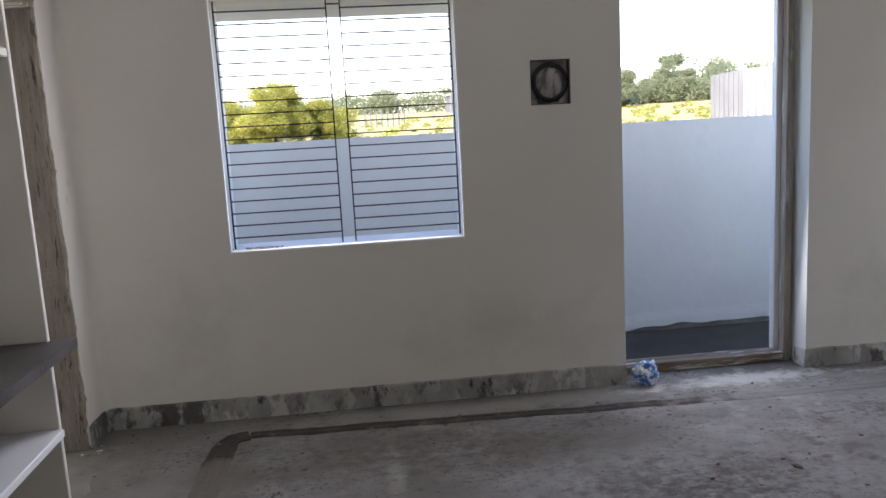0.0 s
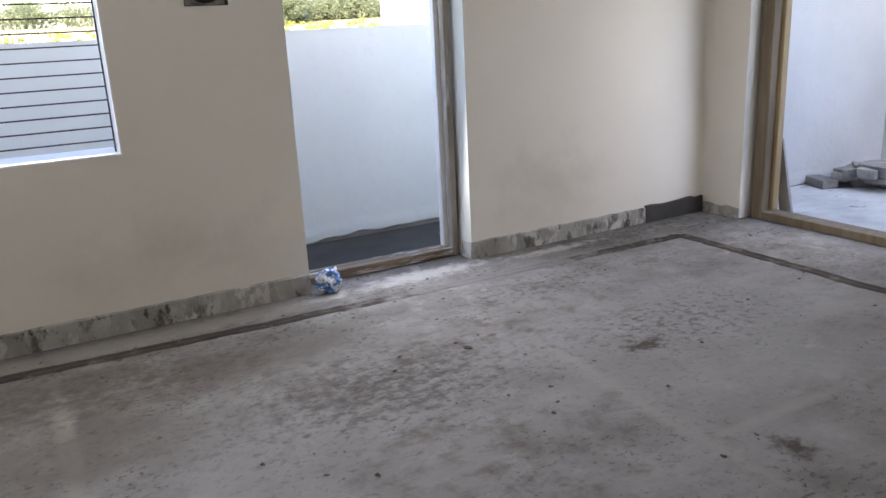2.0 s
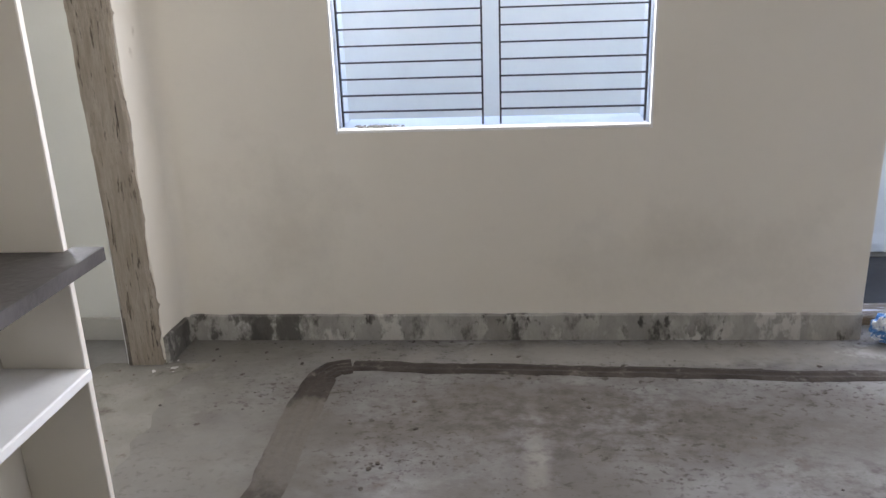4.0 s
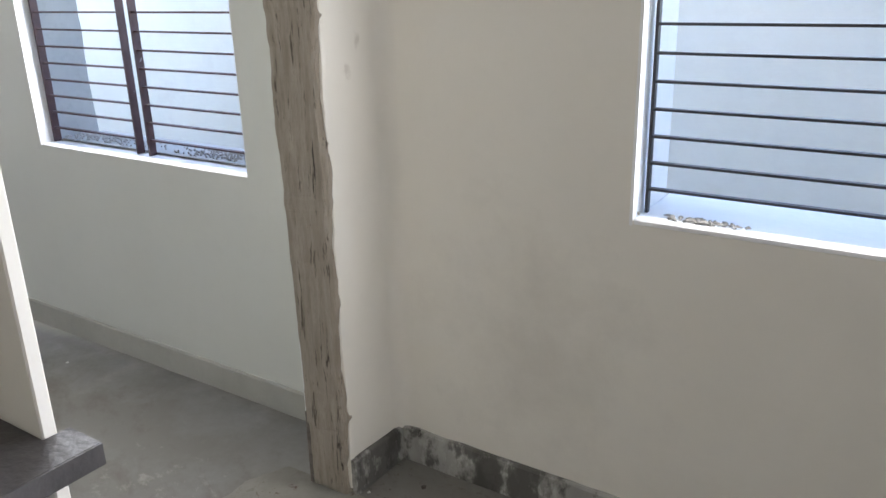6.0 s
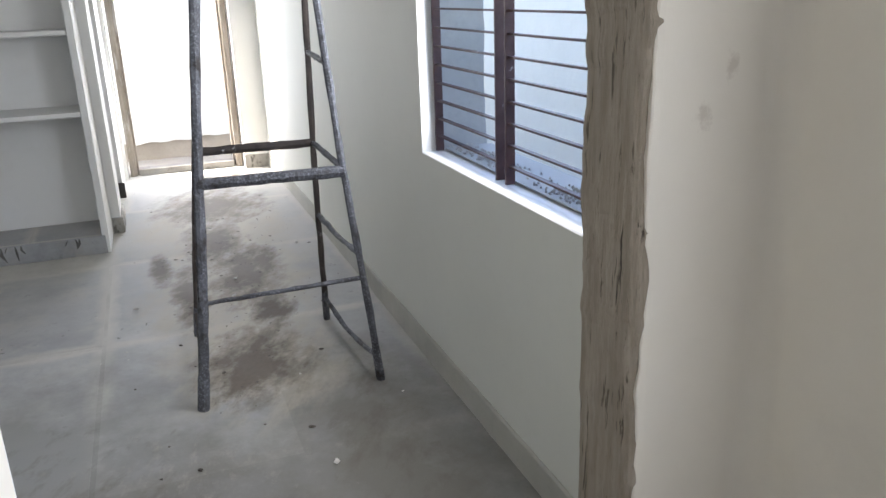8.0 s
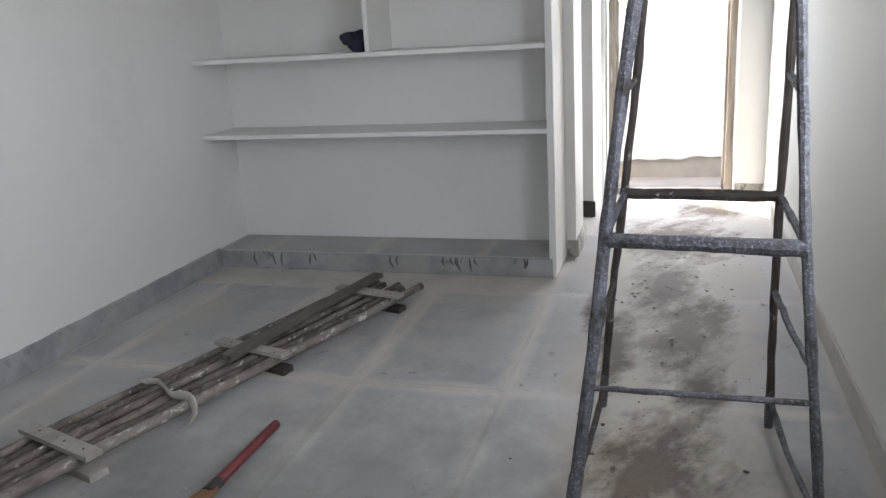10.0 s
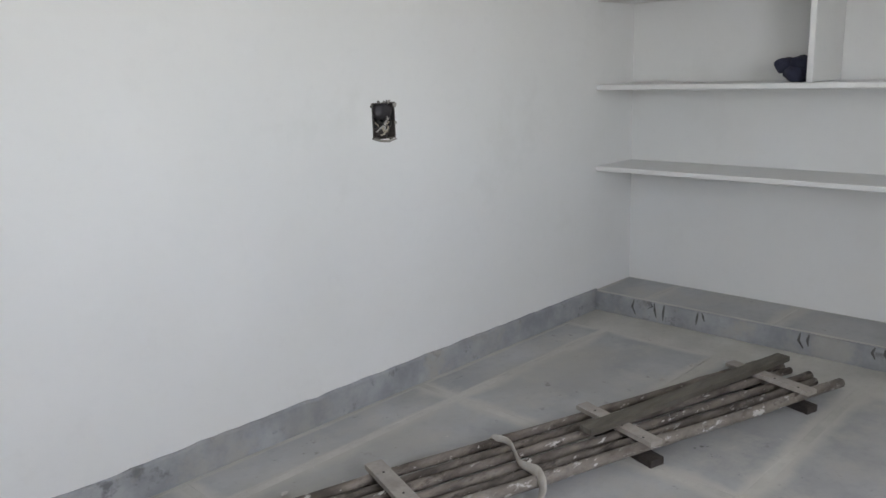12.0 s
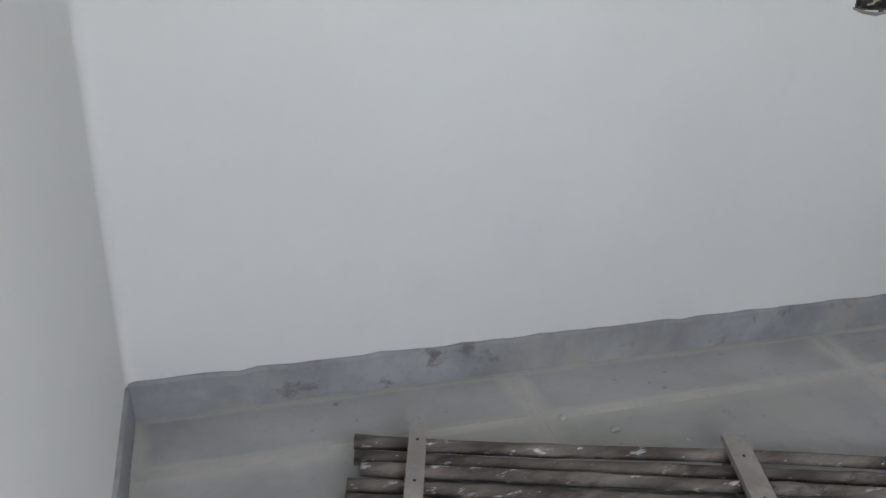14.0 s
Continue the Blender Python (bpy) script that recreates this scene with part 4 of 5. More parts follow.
skirting("baseboard_room_south", ((PB, SY), (-5.50, SY)), 0.115, 0.016, M_BLUESKIRT, "blue grey stone skirting with mortar marks", 8.0, (0, 1), wobble=0.008)
skirting("baseboard_room_east", ((PB, SY + 0.02), (PB, 2.80)), 0.112, 0.014, M_BLUESKIRT, "blue grey stone skirting", 9.0, (-1, 0))
skirting("baseboard_pier", ((-5.90, 2.725), (-5.90, 2.79)), 0.10, 0.014, M_SKIRT, "short cement skirting on the pier", 10.0, (1, 0))
skirting("baseboard_corridor", ((-5.90, 2.775), (-6.26, 2.775)), 0.10, 0.014, M_SKIRT, "short cement skirting in the corridor", 11.0, (0, 1))
skirting("baseboard_corridor_b", ((-6.89, 2.64), (-6.89, 2.79)), 0.11, 0.02, M_DARKSTONE, "black stone skirting piece in the corridor", 12.0, (1, 0))
skirting("baseboard_west", ((WX, DOOR_W[1]), (WX, NY)), 0.11, 0.014, M_SKIRT, "grey cement skirting beside the balcony door", 13.0, (1, 0))

# ---- dark border let into the hall floor ----


def strip_mesh(path, width, ridges, seed, step=0.025):
    """A ragged band of dark cement scraped along a path, with uneven ridges down its length."""
    pts = []
    for (xa, ya), (xb, yb) in zip(path, path[1:]):
        n = max(1, int(math.hypot(xb - xa, yb - ya) / step))
        pts += [Vector((xa + (xb - xa) * i / n, ya + (yb - ya) * i / n, 0)) for i in range(n)]
    pts.append(Vector((*path[-1], 0)))
    bm = bmesh.new()
    cols = []
    m = 2 * ridges + 1
    for i, c in enumerate(pts):
        d = (pts[min(i + 1, len(pts) - 1)] - pts[max(i - 1, 0)]).normalized()
        s = Vector((-d.y, d.x, 0))
        u = i * step
        c = c + s * 0.010 * noise.noise(Vector((u * 2.2, seed, 2)))
        l, r = (width / 2 + 0.014 * noise.noise(Vector((u * 4.5, seed, q))) + 0.010 * noise.noise(Vector((u * 15.0, seed, q + 3))) for q in (0, 7))
        row = [bm.verts.new(c + s * l)]
        for k in range(m):
            f = 0.93 - 1.86 * k / (m - 1) + 0.06 * noise.noise(Vector((u * 5.0, k * 4.1, seed)))
            lift = 0.0035 + (0.0042 if k % 2 else -0.0022) * (0.55 + 0.6 * noise.noise(Vector((u * 2.6, k * 3.0, seed)))) + 0.0012 * noise.noise(Vector((u * 30, k * 3.0, seed)))
            row.append(bm.verts.new(c + s * (l if f > 0 else r) * f + Vector((0, 0, max(0.0012, lift)))))
        cols.append(row + [bm.verts.new(c - s * r)])
    for c, e in zip(cols, cols[1:]):
        for k in range(m + 1):
            bm.faces.new((c[k], e[k], e[k + 1], c[k + 1]))
    return bm


border = structure("floor_border", strip_mesh([(-0.93, 3.695), (0.0, 3.652), (1.4, 3.602), (3.40, 3.555)], 0.086, 2, 1.0), M_STRIP, "dark cement border strip in the hall floor", "floor")
part("border_strip", strip_mesh([(-0.935, 3.692), (-1.0, 3.675), (-1.035, 3.61), (-1.045, 3.3), (-1.045, 2.6), (-1.05, -1.5)], 0.125, 4, 2.0), M_STRIP, border)
part("border_strip", strip_mesh([(3.36, 3.575), (3.43, 3.54), (3.445, 3.45), (3.40, -1.5)], 0.09, 2, 3.0), M_STRIP, border)


# ---- shelf unit on the hall side of the partition ----
hs = thing("hall_shelf_unit", "built-in cream shelf unit with dark stone shelves against the partition", "shelf")
part("side_panel", box(PX + 0.001, 2.776, 0.0, -1.447, 2.80, 2.3, 0.003), M_CREAM, hs)
part("side_panel", box(PX + 0.001, 1.0, 0.0, -1.447, 1.03, 2.3, 0.003), M_CREAM, hs)
part("shelf", box(PX + 0.001, 0.96, 0.735, -1.366, 2.775, 0.773), M_DARKSHELF, hs, "dark polished stone shelf")
part("shelf_edge", box(-1.3655, 0.96, 0.737, -1.362, 2.818, 0.7725), M_DARKSHELF, hs, "rough sawn stone edge")
part("shelf_end", box(-1.446, 2.775, 0.735, -1.366, 2.818, 0.773), M_DARKSHELF, hs, "broken dark stone end")
part("shelf", box(PX + 0.001, 1.031, 0.42, -1.43, 2.775, 0.45, 0.004), M_WHITE, hs, "grey white stone shelf")
part("shelf", box(PX + 0.001, 1.031, 1.75, -1.447, 2.775, 1.78, 0.004), M_CREAM, hs)

# ---- built-in shelves of the room ----
rs = thing("wall_shelf_unit", "built-in white plastered shelves on a raised stone base", "shelf")
FX, BX = -5.49, -5.858
part("base", box(BX, SY + 0.001, 0.0, FX - 0.006, 2.68, 0.1076), M_JOINT, rs)
part("base_front", roughen(box(FX - 0.005, SY + 0.001, 0.0, FX + 0.012, 2.70, 0.107, 0.003), 0.002, 9), M_BLUESKIRT, rs, "grey cement kerb with dark drips")
_rnd = random.Random(15)
for _y in (0.88, 0.98, 1.0, 1.06, 1.25, 1.27, 1.76, 1.80, 2.08, 2.12, 2.15, 2.16, 2.19, 2.23, 2.26, 2.50, 2.54, 2.56):
    _h = _rnd.uniform(0.03, 0.085)
    part("drip", tube([(FX + 0.011, _y, 0.104), (FX + 0.0135, _y + _rnd.uniform(-0.012, 0.012), 0.104 - _h * 0.5), (FX + 0.0125, _y + _rnd.uniform(-0.02, 0.02), 0.104 - _h)], [0.0035, 0.0065, 0.0025], 6, None, 0.4), M_DRIP, rs)
for _i, (_a, _b2) in enumerate(((SY + 0.003, 0.93), (0.945, 1.62), (1.635, 2.30), (2.315, 2.678))):
    part("base_stone", box(BX + 0.002, _a, 0.094, FX - 0.007, _b2, 0.109, 0.002), M_SLAB, rs)
part("side_panel", box(-5.9, 2.681, 0.0, FX + 0.004, 2.719, H - 0.002, 0.003), M_WHITEWALL, rs)
for _z in (0.80, 1.235, 1.69, 2.15):
    part("shelf", box(BX, SY + 0.001, _z - 0.012, FX, 2.680, _z + 0.014, 0.003), M_WHITEWALL, rs)
part("divider", box(BX, 1.70, 1.250, FX - 0.004, 1.728, 1.677, 0.003), M_WHITEWALL, rs)
part("divider", box(BX, 1.70, 1.705, FX - 0.004, 1.728, 2.137, 0.003), M_WHITEWALL, rs)
structure("wall_niche_head", box(BX, SY, 2.6, FX, 2.68, H), M_WHITEWALL, "white plaster above the shelves", "wall")
structure("wall_partition_coat", wall_mesh("y", PB - 0.004, PB - 0.0005, SY, 3.72, H, [(2.788, 3.70, 0.0, 2.1, None)]), M_WHITEWALL,
          "white painted coat on the room side of the partition", "wall")
structure("wall_north_coat", wall_mesh("x", NY - 0.0025, NY - 0.0005, WX, PB, H, [(*WIN_B, None)]), M_ROOMWALL,
          "pale painted coat on the room side of the north wall", "wall")
# dark strip put in for the shadowed crack at the foot of the jamb
part("splinter", roughen(bar((PB + 0.014, 3.688, 0.0), (PB + 0.012, 3.691, 0.24), 0.006, 0.012), 0.002, 30), M_BAMBOO, _f, "dark strip for the shaded crack at the jamb")
# torn plaster along the jamb
_tp = bmesh.new()
_cols = []
for _i in range(181):
    _z = 0.02 + 2.06 * _i / 180
    _w = 3.708 + 0.006 * noise.noise(Vector((_z * 5, 2.2, 0))) + 0.005 * noise.noise(Vector((_z * 23, 4.2, 0)))
    _cols.append([_tp.verts.new(p) for p in ((PX - 0.02, _w, _z), (PX - 0.001, _w, _z), (PX + 0.001, _w + 0.003, _z), (PX + 0.002, 3.722, _z), (PX - 0.02, 3.722, _z))])
for _a, _c in zip(_cols, _cols[1:]):
    for _k in range(5):
        _tp.faces.new((_a[_k], _c[_k], _c[(_k + 1) % 5], _a[(_k + 1) % 5]))
_tp.faces.new(_cols[0])
_tp.faces.new(_cols[-1][::-1])
structure("jamb_plaster", _tp, M_CREAM, "torn plaster edge along the rough wooden jamb", "wall")


# latch keep in the corridor doorway's jamb
_lk = thing("latch_keep", "small dark steel latch keep let into the corridor wall", "latch")
part("plate", box(-6.165, 2.7745, 1.455, -6.125, 2.7775, 1.555, 0.001), M_METALBOX, _lk)
part("slot", box(-6.153, 2.7772, 1.49, -6.137, 2.7785, 1.53), M_WIRE, _lk, "black slot")


# trodden mortar over the seam of the two floors
_bm = bmesh.new()
_grid = []
for _i in range(61):
    _y = 2.78 + 0.93 * _i / 60
    _row = []
    for _k in range(13):
        _u = _k / 12
        _x = -2.0 + 0.46 * _u + 0.09 * noise.noise(Vector((_y * 2.5, _u, 7))) + 0.04 * noise.noise(Vector((_y * 11, _u * 3, 9)))
        _z = 0.0045 * math.sin(math.pi * _u) ** 0.7 * (0.7 + 0.6 * noise.noise(Vector((_x * 9, _y * 9, 1)))) + 0.002 * noise.noise(Vector((_x * 40, _y * 40, 2)))
        _row.append(_bm.verts.new((_x, _y, -0.002 if _k in (0, 12) else max(0.0022, _z + 0.0016))))
    _grid.append(_row)
for _r0, _r1 in zip(_grid, _grid[1:]):
    for _k in range(12):
        _bm.faces.new((_r0[_k], _r0[_k + 1], _r1[_k + 1], _r1[_k]))
tagged(link("threshold_mortar", _bm, M_MORTAR, None, True), "trodden grey mortar smeared over the doorway floor", "mortar", "", "structure")


# ---- step ladder ----
def lad_point(k, z):
    """A point on one of the four legs at height z: front left, front right, back right, back left."""
    x, dx, y, dy = ((-3.350, -0.145, 3.072, 0.113), (-3.318, -0.060, 3.712, -0.084), (-3.970, 0.168, 3.650, -0.020), (-4.030, 0.170, 3.098, 0.100))[k]
    return Vector((x + dx * z, y + dy * z + 0.004 * math.sin(4.4 * z + k), z))


ladder = thing("step_ladder", "old paint-splashed steel step ladder standing on the floor", "ladder")


def lumpy(pts, rad, seed, sides=8, flat=1.0):
    bm = tube(pts, rad, sides, None, flat)
    return roughen(roughen(bm, 0.003, 28, seed), 0.0025, 75, seed)


def between(a, b, n, sag=0.0):
    return [a.lerp(b, i / n) + Vector((0, 0, -sag * math.sin(math.pi * i / n))) for i in range(n + 1)]


for _k, _r in enumerate((0.018, 0.0135, 0.0125, 0.0125)):
    _leg = part("leg", lumpy([lad_point(_k, z * 2.05 / 30) for z in range(31)], _r, _k * 3.0, 8, 0.8), M_LADDER if _k < 2 else M_RUST, ladder)
    part("foot", lumpy([lad_point(_k, z) for z in (0.0, 0.02, 0.12, 0.14)], [_r * 1.15, _r * 1.25, _r * 1.15, _r], _k + 9.0), M_LADDER, _leg)
part("platform_bar", lumpy(between(lad_point(0, 0.785), lad_point(1, 0.80), 14), 0.0205, 1.0, 10), M_LADDER, ladder)
part("platform_bar", lumpy(between(lad_point(3, 0.82), lad_point(2, 0.825), 14), 0.017, 2.0, 10), M_RUST, ladder)
part("side_bar", lumpy(between(lad_point(1, 0.81), lad_point(2, 0.825), 10), 0.011, 3.0), M_LADDER, ladder)
part("side_bar", lumpy(between(lad_point(0, 0.79), lad_point(3, 0.82), 10), 0.011, 4.0), M_LADDER, ladder)
part("cross_rod", lumpy(between(lad_point(0, 0.377), lad_point(1, 0.408), 14), 0.0085, 5.0), M_LADDER, ladder)
for _z, _s, _r in ((1.165, 0.0, 0.010), (0.50, 0.012, 0.010), (0.10, 0.035, 0.010)):
    for _a, _b3 in ((1, 2), (0, 3)):
        part("side_rung", lumpy(between(lad_point(_a, _z), lad_point(_b3, _z + 0.015), 12, _s), _r, _z * 7), M_LADDER if _a == 1 else M_RUST, ladder)
part("top_step", box(-3.72, 3.27, 2.045, -3.42, 3.63, 2.07, 0.004), M_LADDER, ladder)

# ---- bundle of bamboo poles ----
bundle = thing("pole_bundle", "bundle of grimy bamboo poles tied between wooden battens on the floor", "pole bundle")
E_END, W_END = Vector((-2.36, 1.06, 0)), Vector((-5.10, 1.91, 0))
AX = (W_END - E_END).normalized()
AC = Vector((-AX.y, AX.x, 0))
if AC.y < 0:
    AC = -AC


def bpt(s, c, z):
    return E_END + AX * s + AC * c + Vector((0, 0, z))


BL = (W_END - E_END).length
_rnd = random.Random(11)
for _i in range(6):
    _c = -0.147 + _i * 0.0525
    _l0, _l1 = _rnd.uniform(-0.03, 0.03), BL + (-0.06, 0.02, -0.01, 0.03, -0.02, 0.05)[_i]
    _pts, _rad = [], []
    _n = 40
    for _k in range(_n + 1):
        _s = _l0 + (_l1 - _l0) * _k / _n
        _node = 0.0025 if (_k + _i * 3) % 7 == 0 else 0.0
        _pts.append(bpt(_s, _c * (1 + 0.26 * _k / _n) + 0.008 * noise.noise(Vector((_s * 1.5, _i * 5, 0))), 0.054 + (0, -0.006, 0.003, -0.005, -0.002, 0.002)[_i] + 0.004 * noise.noise(Vector((_s * 1.2, _i * 9, 4)))))
        _rad.append((0.0185, 0.020, 0.0175, 0.0195, 0.0185, 0.0225)[_i] * (1 - 0.12 * _k / _n) + _node)
    part("bamboo_pole", tube(_pts, _rad, 10), M_PALEBAMBOO if _i == 5 else M_BAMBOO, bundle, "", True)
for _s, _t0, _t1, _top, _w, _skew in ((0.16, -0.19, 0.19, True, 0.045, 0.0), (0.99, -0.205, 0.20, True, 0.062, 0.0), (1.86, -0.20, 0.185, True, 0.055, 0.0), (2.66, -0.20, 0.19, True, 0.055, 0.0)):
    _sk = 0.02 if _s > 1.5 else 0.0
    part("batten", bar(bpt(_s, _t0, 0.0845), bpt(_s + _sk, _t1, 0.0845), _w, 0.018), M_BATTEN, bundle)
    part("batten", bar(bpt(_s + 0.01, _t0 + 0.03, 0.0145), bpt(_s + _sk, _t1 + 0.005, 0.0145), _w * 1.1, 0.028), M_RUST if _s > 1.5 else M_BATTEN, bundle)
    for _q in (-0.12, 0.03, 0.14):
        part("nail_head", tube([bpt(_s, _q, 0.093), bpt(_s, _q, 0.0955)], 0.004, 6), M_RUST, bundle)
plank = link("plank", roughen(bar((-3.985, 1.582, 0.109), (-5.12, 1.822, 0.106), 0.058, 0.022), 0.002, 4), M_PLANK)
tagged(plank, "dark weathered plank lying on the pole bundle", "plank")
_cl = [bpt(1.43, -0.175, 0.04), bpt(1.44, -0.165, 0.075), bpt(1.46, -0.10, 0.083), bpt(1.44, -0.03, 0.081), bpt(1.41, 0.05, 0.083), bpt(1.42, 0.13, 0.088), bpt(1.41, 0.172, 0.07), bpt(1.40, 0.182, 0.035), bpt(1.36, 0.188, 0.012), bpt(1.31, 0.186, 0.010)]


def eased(pts, widths, n=6):
    """The points and widths of a soft line through pts."""
    out, w = [], []
    for i in range(len(pts) - 1):
        a, b, c, d = (pts[min(max(k, 0), len(pts) - 1)] for k in (i - 1, i, i + 1, i + 2))
        for k in range(n):
            t = k / n
            out.append(0.5 * (2 * b + (c - a) * t + (2 * a - 5 * b + 4 * c - d) * t * t + (3 * b - a - 3 * c + d) * t ** 3))
            w.append(widths[i] + (widths[i + 1] - widths[i]) * t)
    return out + [pts[-1]], w + [widths[-1]]


part("cloth_tie", tube(*eased(_cl, [0.008, 0.014, 0.012, 0.010, 0.013, 0.020, 0.024, 0.016, 0.006, 0.004]), 10, None, 0.3), M_CLOTH, bundle, "knotted dirty white cloth tie", True)

# ---- broom ----
broom = thing("broom", "broom with a red handle and brown bristles on the floor", "broom")
part("handle", tube([(-3.665, 1.975, 0.016), (-3.66, 1.975, 0.019), (-3.45, 1.975, 0.021), (-3.255, 1.978, 0.025)], [0.012, 0.0165, 0.0165, 0.0175], 12), M_RED, broom, "red plastic handle", True)
_bb = bmesh.new()
_rnd = random.Random(4)
for _i in range(90):
    _a = _rnd.uniform(-1, 1)
    _h = _rnd.uniform(0, 1)
    tube([(-3.26, 1.978 + 0.014 * _a, 0.02 + 0.01 * _h), (-3.10, 1.975 + 0.04 * _a, 0.016 + 0.016 * _h), (-2.90 + _rnd.uniform(-0.03, 0.03), 1.962 + 0.085 * _a, 0.006 + 0.018 * _h)], [0.004, 0.0045, 0.002], 5, _bb)
part("bristles", _bb, M_BROWN, broom, "brown grass bristles")
part("binding", tube([(-3.275, 1.978, 0.025), (-3.215, 1.977, 0.025)], 0.021, 12, None, 0.85), M_RUST, broom)

# ---- navy cloth on the shelf ----
_nb = bmesh.new()
for _c, _r in (((-5.60, 1.63, 1.287), 0.062), ((-5.62, 1.57, 1.322), 0.052), ((-5.58, 1.655, 1.328), 0.048)):
    bmesh.ops.create_icosphere(_nb, subdivisions=3, radius=_r, matrix=Matrix.Translation(_c) @ Matrix.Diagonal((1.2, 1.1, 0.75, 1)))
roughen(_nb, 0.014, 22, 2.0)
_low = min(v.co.z for v in _nb.verts)
for _v in _nb.verts:
    _v.co.z = max(1.2495, _v.co.z + 1.2495 - _low - 0.006)
tagged(link("folded_cloth", _nb, M_NAVY, None, True), "crumpled navy blue cloth on the wall shelf", "cloth")


# ---- wiring boxes in the walls ----
def wiring_box(name, rect, face, way, depth, label, seed, loops, pale):
    x0, x1, z0, z1 = rect
    w = thing(name, label, "wiring box")
    e, t = 0.003, 0.004
    q = lambda d: face + way * d  # noqa: E731
    for a in ((x0, z0, x0 + t, z1), (x1 - t, z0, x1, z1), (x0 + t, z0, x1 - t, z0 + t), (x0 + t, z1 - t, x1 - t, z1)):
        part("box_side", box(a[0], min(q(-e), q(depth - 0.002)), a[1], a[2], max(q(-e), q(depth - 0.002)), a[3]), M_METALBOX, w)
    b0 = 0.03 if pale else depth - 0.006
    part("box_back", box(x0 + t, min(q(b0), q(depth - 0.001)), z0 + t, x1 - t, max(q(b0), q(depth - 0.001)), z1 - t), M_WIRE if not pale else M_PVC, w)
    rnd = random.Random(seed)
    cx, cz, r = (x0 + x1) / 2, (z0 + z1) / 2, min(x1 - x0, z1 - z0) * (0.44 if pale else 0.36)
    for k in range(loops):
        rr = r * rnd.uniform(0.85, 1.1)
        pts = [(cx + rr * math.cos(a), q(0.012 + 0.006 * k + 0.004 * math.sin(3 * a)), cz + rr * 1.05 * math.sin(a)) for a in (i * 0.3 + k for i in range(22))]
        part("wire_loop", tube(pts, 0.0085 if pale else 0.0055, 6), M_WIRE, w, "", True)
    return w


big = wiring_box("wiring_box", BIG_BOX, NY, 1, 0.06, "large open wall box with coiled black wires and grey conduit", 3, 3, True)
part("conduit", tube([(0.64, NY + 0.045, 1.53), (0.66, NY + 0.03, 1.58), (0.685, NY + 0.022, 1.64), (0.70, NY + 0.02, 1.70)], [0.02, 0.025, 0.026, 0.022], 10), M_PVC, big, "grey conduit bend", True)
part("conduit", tube([(0.725, NY + 0.045, 1.535), (0.735, NY + 0.03, 1.60), (0.715, NY + 0.025, 1.67)], [0.02, 0.025, 0.022], 10), M_PVC, big, "grey conduit bend", True)
part("conduit", tube([(0.60, NY + 0.04, 1.60), (0.63, NY + 0.03, 1.66), (0.66, NY + 0.028, 1.715)], [0.012, 0.016, 0.012], 10), M_PVC, big, "", True)
wiring_box("switch_box", SMALL_BOX, NY, 1, 0.05, "small open black switch box in the wall", 5, 2, False)
rb = wiring_box("socket_box", ROOM_BOX, SY, -1, 0.06, "open wall box with loose wires and chipped plaster", 6, 2, False)
for _name, _c, _size, _m, _seed in (("wire_bundle", (-3.962, SY - 0.004, 1.203), (0.052, 0.024, 0.034), M_BLACKIRON, 1.0),
                                    ("wire_bundle", (-3.955, SY - 0.006, 1.125), (0.044, 0.022, 0.026), M_RUST, 4.0)):
    _bm = bmesh.new()
    bmesh.ops.create_icosphere(_bm, subdivisions=3, radius=1.0, matrix=Matrix.Translation(_c) @ Matrix.Diagonal((*_size, 1)))
    roughen(_bm, 0.007, 45, _seed)
    part(_name, _bm, _m, rb, "", True)
_rnd = random.Random(9)
for _i in range(9):
    _z = 1.148 + 0.004 * _i + _rnd.uniform(-0.006, 0.006)
    _j = lambda r: _rnd.uniform(-r, r)  # noqa: E731
    _w = [Vector((-4.0 + _j(0.015), SY - 0.03, _z + 0.03 + _j(0.03))), Vector((-3.985 + _j(0.012), SY + 0.004, _z + _j(0.02))), Vector((-3.955 + _j(0.02), SY + 0.016, _z - 0.01 + _j(0.02))), Vector((-3.94 + _j(0.02), SY + 0.012, _z - 0.03 + _j(0.025))), Vector((-3.93 + _j(0.02), SY - 0.01, _z - 0.01 + _j(0.04)))]
    part("wire_end", tube(*eased(_w, [0.0032] * 5, 4), 6), M_YWIRE if _i in (1, 2, 4) else M_WIRE if _i % 2 else M_PVC, rb, "", True)
part("chipped_rim", roughen(tube([(-4.03, SY + 0.0015, 1.09), (-3.985, SY + 0.002, 1.083), (-3.94, SY + 0.002, 1.088), (-3.90, SY + 0.0015, 1.10)], [0.003, 0.006, 0.005, 0.003], 6), 0.002, 50), M_CEMENT, rb)


_rnd = random.Random(19)
for _i in range(12):
    # chips of plaster and mortar round the box
    _a = _rnd.uniform(0, 6.28)
    _bm = bmesh.new()
    bmesh.ops.create_icosphere(_bm, subdivisions=1, radius=_rnd.uniform(0.004, 0.009), matrix=Matrix.Translation((-3.965 + 0.062 * max(-1, min(1, 1.3 * math.cos(_a))), SY + 0.001, 1.1675 + 0.074 * max(-1, min(1, 1.3 * math.sin(_a))))) @ Matrix.Diagonal((1.2, 0.5, 1.2, 1)))
    roughen(_bm, 0.004, 70, _i)
    part("plaster_chip", _bm, M_CEMENT if _i % 3 else M_METALBOX, rb)


